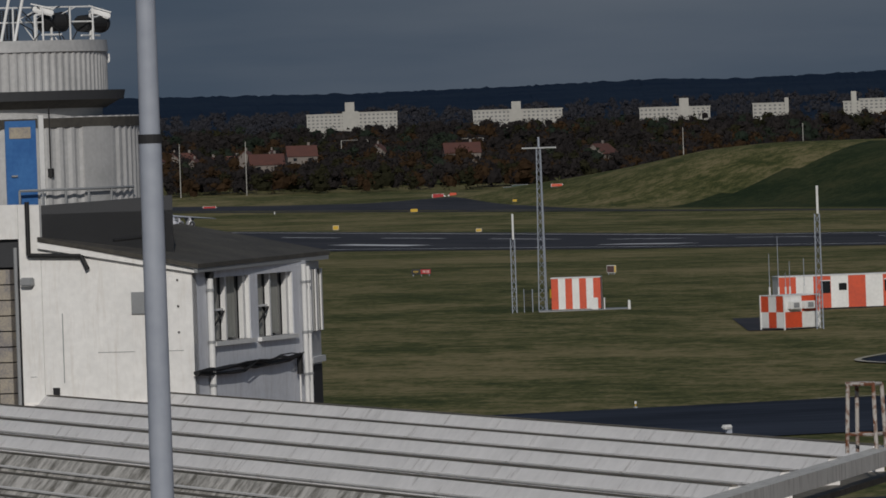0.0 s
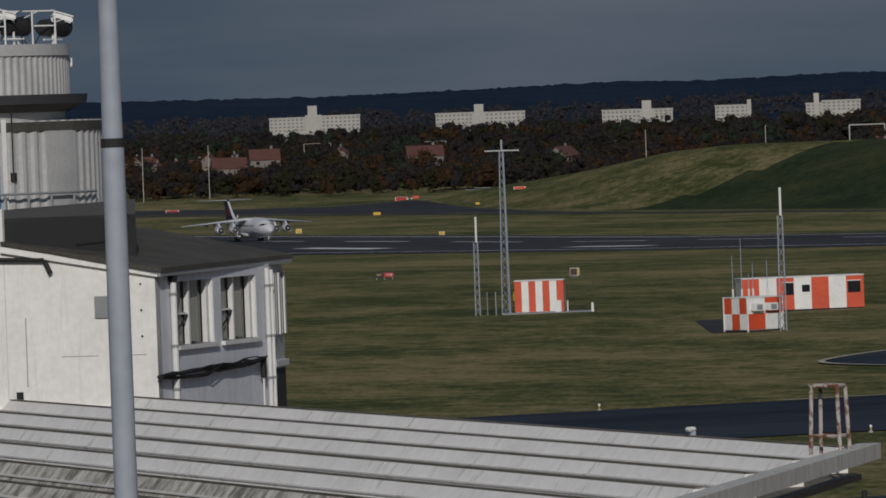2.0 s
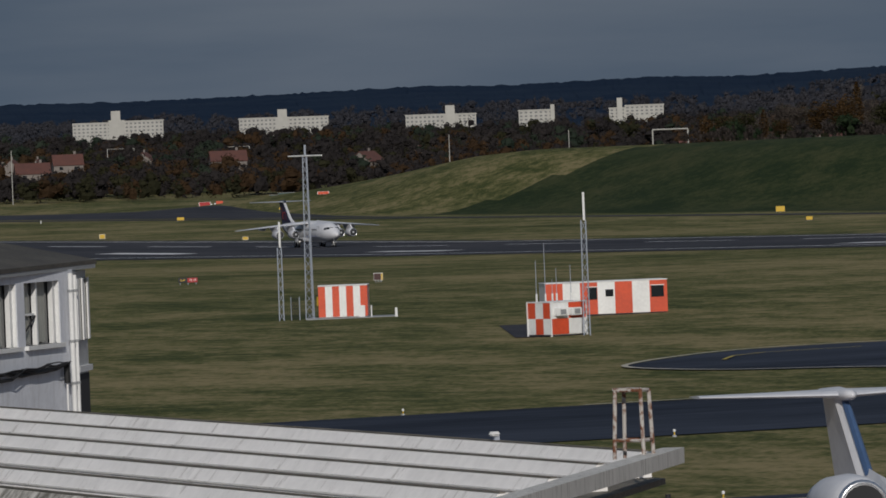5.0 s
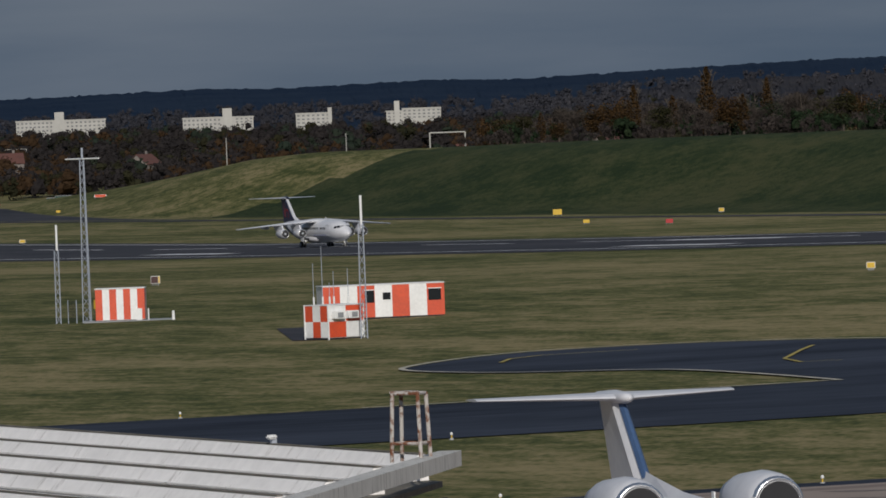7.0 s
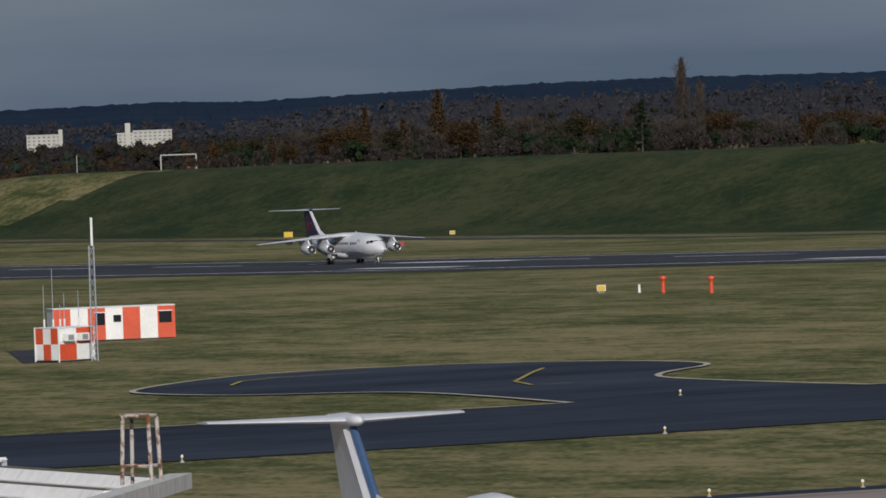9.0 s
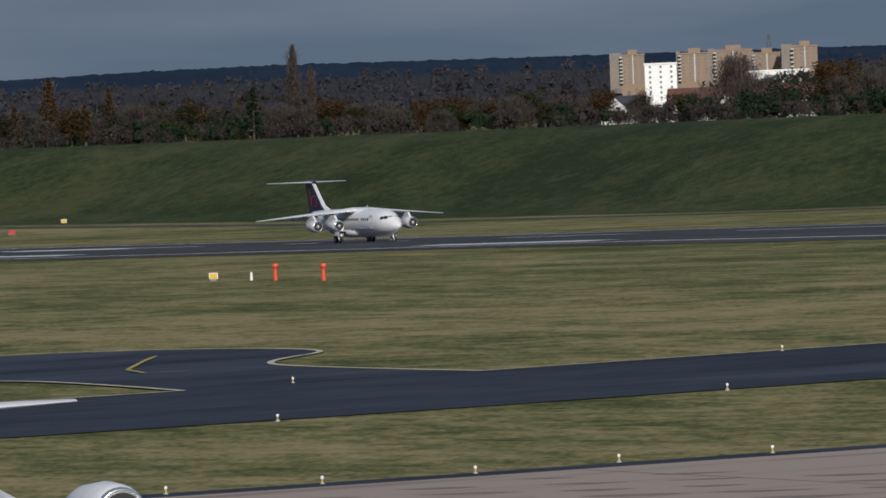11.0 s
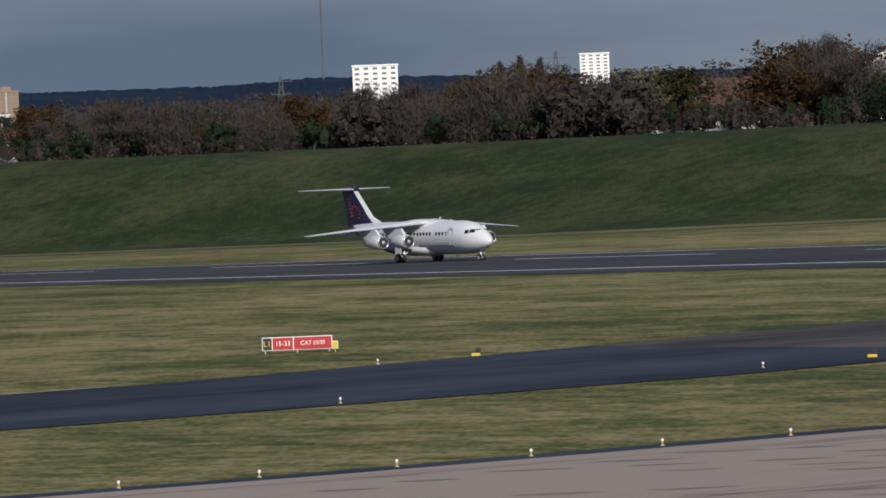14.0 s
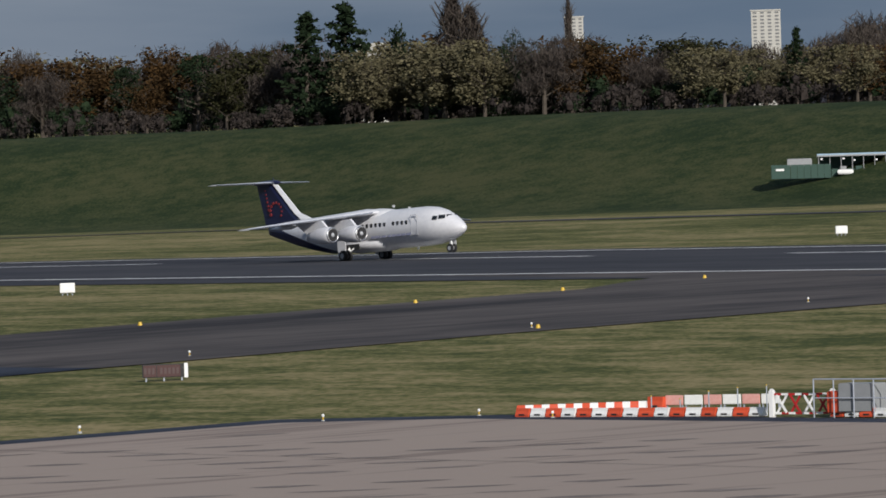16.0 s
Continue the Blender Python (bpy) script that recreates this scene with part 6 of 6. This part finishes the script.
def house(az, d, el, w, hh, roof, turn, label):
    """Gabled house: walls with gable, overhanging roof slabs, chimney, windows. el: elevation of the ridge."""
    h = thing("house", label, "house")
    p = polar(az, d, el)
    ridge = p.z
    wallm = WHITE if d < 2500 else BRICK_GREY
    zb, ze, dp = min(gz(p.x, p.y), ridge - hh) - 1, ridge - hh * 0.45, w * 0.8
    part("wall", loft(B(), [[(x, -dp / 2, zb), (x, dp / 2, zb), (x, dp / 2, ze), (x, 0, ridge - 0.15), (x, -dp / 2, ze)] for x in (-w / 2, w / 2)]), wallm, h)
    for s in (-1, 1):
        part("roof", loft(B(), [[(x, 0, ridge), (x, s * (dp / 2 + 0.4), ze - 0.25), (x, s * (dp / 2 + 0.4), ze - 0.05), (x, 0, ridge + 0.2)] for x in (-w / 2 - 0.3, w / 2 + 0.3)]), roof, h)
    part("chimney", box(B(), (w * 0.25, 0.5, ridge + 0.5), (0.9, 0.6, 1.6)), BRICK_GREY, h)
    for x in (-w * 0.25, w * 0.25):
        part("window", box(B(), (x, -dp / 2 - 0.02, ze - 1.3), (1.3, 0.08, 1.1)), GLASS, h)
    h.matrix_world = Matrix.Translation((p.x, p.y, 0)) @ Matrix.Rotation(radians(-az + turn), 4, "Z")


house(-61.62, 1820, 0.09, 10, 8, TILE_DARK, 60, "white house with a dark slate roof among trees")
house(-61.1, 1900, 0.13, 13, 8, TILE_RED, 5, "white house with a brown tiled roof among trees")
house(-60.75, 1850, 0.14, 10, 8, TILE_RED, 70, "white house with a brown tiled roof among trees")
house(-60.4, 1850, 0.14, 12, 8, TILE_RED, 10, "white house with a brown tiled roof among trees")
house(-55.3, 1480, 0.24, 9, 9, TILE_RED, 62, "white gabled house with a red tiled roof among trees")
house(-55.05, 1460, 0.25, 9, 9, TILE_RED, 62, "white gabled house with a red tiled roof among trees")
house(-54.75, 1490, 0.30, 14, 9, TILE_RED, 4, "house with a long red tiled roof among trees")
house(-57.45, 1600, 0.18, 8, 7, TILE_RED, 50, "pale gabled house among trees")
rh = random.Random(9)
for k in range(26):
    house(rh.uniform(-74, -72.2) if k < 18 else rh.uniform(-72, -66.5), rh.uniform(2750, 3050), rh.uniform(-0.12, -0.03), rh.uniform(9, 14), 8, TILE_RED, rh.choice((5, 60, 80)), "small far house with a red tiled roof")

# pylons and thin masts on the skyline
for az, d, el in ((-60.53, 3400, 0.52), (-56.13, 3300, 0.56), (-58.2, 3600, 0.46)):
    p = thing("pylon", "thin grey steel pylon on the skyline", "pylon")
    q = polar(az, d, el)
    g0 = gz(q.x, q.y)
    bm = B()
    for s in (-1, 1):
        tube(bm, (s * 3, 0, g0), (s * 0.4, 0, q.z), 0.35, 0.2, n=4)
        for k in range(7):
            u = k / 7
            tube(bm, (s * (3 - 2.6 * u), 0, g0 + (q.z - g0) * u), (-s * (3 - 2.6 * (u + 0.14)), 0, g0 + (q.z - g0) * (u + 0.14)), 0.15, n=4)
    part("frame", bm, FAR_STEEL, p)
    for k in range(3):
        part("arm", box(B(), (0, 0, q.z - 3 - k * 6), (11 - k, 0.3, 0.3)), FAR_STEEL, p)
    p.matrix_world = Matrix.Translation((q.x, q.y, 0)) @ Matrix.Rotation(radians(-az), 4, "Z")
m = thing("radio_mast", "very tall thin radio mast on the skyline", "mast")
q = polar(-57.88, 4650, 1.2)
part("shaft", tube(B(), (q.x, q.y, gz(q.x, q.y)), (q.x, q.y, q.z), 0.5, 0.4, n=6), FAR_STEEL, m)
# white railway gantries and poles beyond the grass shoulder
for az0, az1, top, d in ((-68.04, -67.775, -0.02, 2300), (-71.267, -71.07, -0.026, 3050), (-72.137, -71.937, -0.01, 3050)):
    g = thing("white_gantry", "white goal-shaped steel gantry in front of the woods", "gantry")
    a, b = polar(az0, d, top), polar(az1, d, top)
    for q in (a, b):
        part("post", tube(B(), (q.x, q.y, gz(q.x, q.y)), (q.x, q.y, q.z), 0.22 if d < 3000 else 0.16, n=6), STONE_BLOCK, g)
    part("beam", tube(B(), a, b, 0.2 if d < 3000 else 0.08, n=6), STONE_BLOCK, g)
for az, top in ((-69.57, 0.002), (-68.67, 0.002), (-73.354, 0.003), (-72.858, 0.007)):
    p = thing("lighting_pole", "thin white pole in front of the woods", "pole")
    q = polar(az, 2600, top)
    part("shaft", tube(B(), (q.x, q.y, gz(q.x, q.y)), q, 0.16, 0.12, n=6), STONE_BLOCK, p)

# green compound with a pale roof at the foot of the bank
c = thing("fuel_compound", "dark green compound with pale blue roof below the bank", "shed")
part("container", box(B(), (-6.2, 0, 0.95), (2.6, 3, 1.9), bevel=0.05), GREEN_PAINT, c, "dark green container")
for k in range(6):
    part("fence_panel", box(B(), (-4.4 + k * 0.92, -1.2, 0.95), (0.88, 0.08, 1.9)), GREEN_PAINT, c, "dark green fence panel")
part("tank", box(B(), (-3.6, 0.6, 2.2), (3.4, 2, 1.0), bevel=0.1), STEEL_GREY, c, "grey tank")
part("canopy_roof", box(B(), (3.6, 1, 3.15), (9.6, 4, 0.22), bevel=0.04), PALE_BLUE, c, "pale blue roof")
part("roof_fascia", box(B(), (3.6, -1.02, 2.98), (9.6, 0.06, 0.2)), STEEL_GREY, c, "grey roof fascia")
# added dark wall stands in for the shade under the roof
part("back_wall", box(B(), (3.6, 2.9, 1.5), (9.4, 0.12, 3.0)), GREEN_PAINT, c, "added dark green back wall darkening the space under the roof")
for k in range(7):
    part("roof_post", tube(B(), (-1 + k * 1.53, -0.8, 0), (-1 + k * 1.53, -0.8, 3.0), 0.06, n=6), STEEL_GREY, c)
    part("wall_lamp", box(B(), (-0.6 + k * 1.5, -0.9, 2.55 - 0.25 * (k % 2)), (0.28, 0.12, 0.2)), WHITE, c, "small white lamp") if k % 3 != 1 else None
    part("cabinet", box(B(), (1.2 + k * 1.1, 0.2, 0.6 + 0.15 * (k % 2)), (0.95, 1.2, 1.2 + 0.3 * (k % 2)), bevel=0.04), (GREEN_PAINT, STEEL_GREY, GREEN_PAINT)[k % 3], c)
part("tank_trolley", box(B(), (2.6, -1.4, 0.75), (2.2, 1.0, 0.6), bevel=0.12), WHITE, c, "white tank trolley")
part("front_panel", box(B(), (-6.3, -1.53, 1.25), (1.1, 0.04, 0.28)), WHITE, c, "pale label plate")
put(c, -764.9, 709.5, 47.5)

# red and white works barriers on the apron's corner
def barrier(red):
    b = thing("water_barrier", "orange-red plastic barrier on the apron's edge" if red else "white plastic barrier on the apron's edge", "barrier", group="works barriers")
    part("body", loft(B(), [[(-0.4, -w, z), (0.4, -w, z), (0.4, w, z), (-0.4, w, z)] for z, w in ((0, 0.2), (0.1, 0.2), (0.26, 0.12), (0.4, 0.1))]), RED if red else WHITE, b)
    part("slot", box(B(), (0, -0.16, 0.1), (0.34, 0.1, 0.08)), DARK, b, "dark forklift slot")
    return b


b0, b1 = barrier(True), barrier(False)
def gzl(x, y):
    return gz(x, y) + 0.05
rows = [((-271.0, 231.2), (-257.0, 234.2), 16), ((-252.9, 234.5), (-248.5, 234.9), 5)]
first = {True: b0, False: b1}
for (xa, ya), (xb, yb), n in rows:
    rz = math.degrees(math.atan2(yb - ya, xb - xa))
    for k in range(n):
        x, y = xa + (xb - xa) * (k + 0.5) / n, ya + (yb - ya) * (k + 0.5) / n
        red = k % 2 == 0
        m = pose(x, y, gzl(x, y), 0, 0, rz + (k % 3 - 1) * 3)
        ob = first.pop(red, None)
        if ob:
            ob.matrix_world = m
        else:
            copy_thing((b0, b1)[not red], m)


def tall_barrier(red):
    b = thing("tall_barrier", "upright orange-red plastic barrier in the slanting row" if red else "upright white plastic barrier in the slanting row", "barrier", group="slanting barriers")
    part("body", loft(B(), [[(-0.2, -w, z), (0.2, -w, z), (0.2, w, z), (-0.2, w, z)] for z, w in ((0, 0.2), (0.1, 0.2), (0.24, 0.13), (0.42, 0.09), (0.46, 0.06))]), RED if red else WHITE, b)
    part("foot", box(B(), (0, -0.2, 0.07), (0.3, 0.12, 0.1)), BLACK, b, "black rubber foot")
    return b


talls = [tall_barrier(True), tall_barrier(False)]
for k in range(16):
    x, y = -272.1 + 4.4 * (k + 0.5) / 16, 232.2 + 4.2 * (k + 0.5) / 16
    m = pose(x, y, gzl(x, y), 0, 0, 40 + (k * 7 % 5 - 2) * 3)
    if k < 2:
        talls[k].matrix_world = m
    else:
        copy_thing(talls[k % 2], m)
copy_thing(b0, pose(-268.0, 237.3, gzl(-268.0, 237.3), 0, 0, 12) @ Matrix.Diagonal((1.1, 1.1, 1.5, 1)))
PINK = mat("faded_pink_board", (0.62, 0.27, 0.24), (0.70, 0.40, 0.36), 0.8, 0.7)
for k in range(6):
    pl = thing("plank_board", "faded pink board of the works fence" if k % 2 == 0 else "grubby white board of the works fence", "fence", group="works fence")
    part("plank", box(B(), (0, 0, 0.42), (0.92, 0.06, 0.46), bevel=0.02), PINK if k % 2 == 0 else WHITE, pl)
    for x in (-0.4, 0.4):
        part("leg", box(B(), (x, 0.06, 0.2), (0.06, 0.06, 0.4)), GALV, pl)
    x, y = -267.2 + k * 0.92, 237.7 + k * 0.38
    pl.matrix_world = pose(x, y, gzl(x, y), 0, 0, 22 + k % 2 * 3)
for k, hh in enumerate((0.75, 0.6, 0.95, 1.1, 1.2)):
    p = thing("steel_stake", "thin galvanised stake standing in the works", "post")
    part("stake", tube(B(), (0, 0, 0), (0, 0, hh), 0.03, n=6), GALV, p)
    part("cap", tube(B(), (0, 0, hh), (0, 0, hh + 0.05), 0.04, n=6), YELLOW, p)
    x, y = -266.0 + k * 1.5, 235.2 + k * 0.45
    p.matrix_world = pose(x, y, gzl(x, y))
g = thing("works_gate", "red and white lattice gate between white posts on the works", "gate")
for x in (-1.55, 1.55):
    part("post", box(B(), (x, 0, 0.62), (0.24, 0.24, 1.24), bevel=0.02), WHITE, g)
    part("post_cap", box(B(), (x, 0, 1.27), (0.16, 0.16, 0.08), bevel=0.02), WHITE, g)
for i in range(2):
    for j in range(8):
        part("rail", box(B(), (-1.23 + j * 0.35, 0, 0.2 + i * 0.86), (0.35, 0.05, 0.1)), SIGN_RED if (i + j) % 2 else WHITE, g)
for j in range(4):
    for d in (-1, 1):
        q = box(B(), (0, 0, 0), (0.1, 0.04, 0.95))
        bmesh.ops.transform(q, matrix=pose(-1.05 + j * 0.7, 0.03 * d, 0.62, 0, d * 32, 0), verts=q.verts)
        part("slat", q, SIGN_RED if j % 2 else WHITE, g)
put(g, -254.6, 234.25, 20)
g = thing("plant_frame", "grey steel plant and mesh frames behind the barriers", "machine")
part("body", box(B(), (0, 0, 0.9), (1.9, 1.2, 1.3), bevel=0.05), STEEL_GREY, g)
part("motor", box(B(), (-1.2, 0, 0.7), (0.9, 1.0, 1.0), bevel=0.05), RED, g)
for k in range(5):
    part("rail", tube(B(), (-2.2 + k * 1.1, -0.7, 0), (-2.2 + k * 1.1, -0.7, 1.75), 0.035, n=6), GALV, g)
part("top_rail", tube(tube(B(), (-2.2, -0.7, 1.75), (2.2, -0.7, 1.75), 0.035, n=6), (-2.2, -0.7, 0.9), (2.2, -0.7, 0.9), 0.03, n=6), GALV, g)
put(g, -251.4, 235.0, 12)


# ---- motion ----
def motions():
    """The take-off run: steady acceleration along the runway, the nose coming up at the end."""
    rows = []
    for t, x, pitch in ((0, -1498.2, 0), (2, -1408.8, 0), (4, -1310.0, 0), (6, -1202.0, 0), (7, -1144.7, 0), (8, -1085.3, 0), (9, -1023.8, 0), (10, -960.3, 0), (11, -894.8, 0), (12, -827.3, 0), (13, -758.0, 0), (14, -686.7, 0), (14.6, -643.2, 0.1), (15, -613.7, 0.6), (15.5, -576.6, 1.8), (16, -538.9, 3.1)):
        x += 1.5 * smooth(t, 10, 12.5) * smooth(14.7 - t, 0, 1.7) + 0.7 * smooth(t, 13, 16) - 2.2 * smooth(t, 3, 6) * smooth(10.5 - t, 0, 2)
        rows.append((t, pose(x, 442.5, gz(x, 442.5) + 0.05, 0, -pitch, 0.4 - 2.4 * smooth(16 - t, 0, 5) * smooth(t, 8, 11))))
    walk(AIRLINER, rows)


motions()
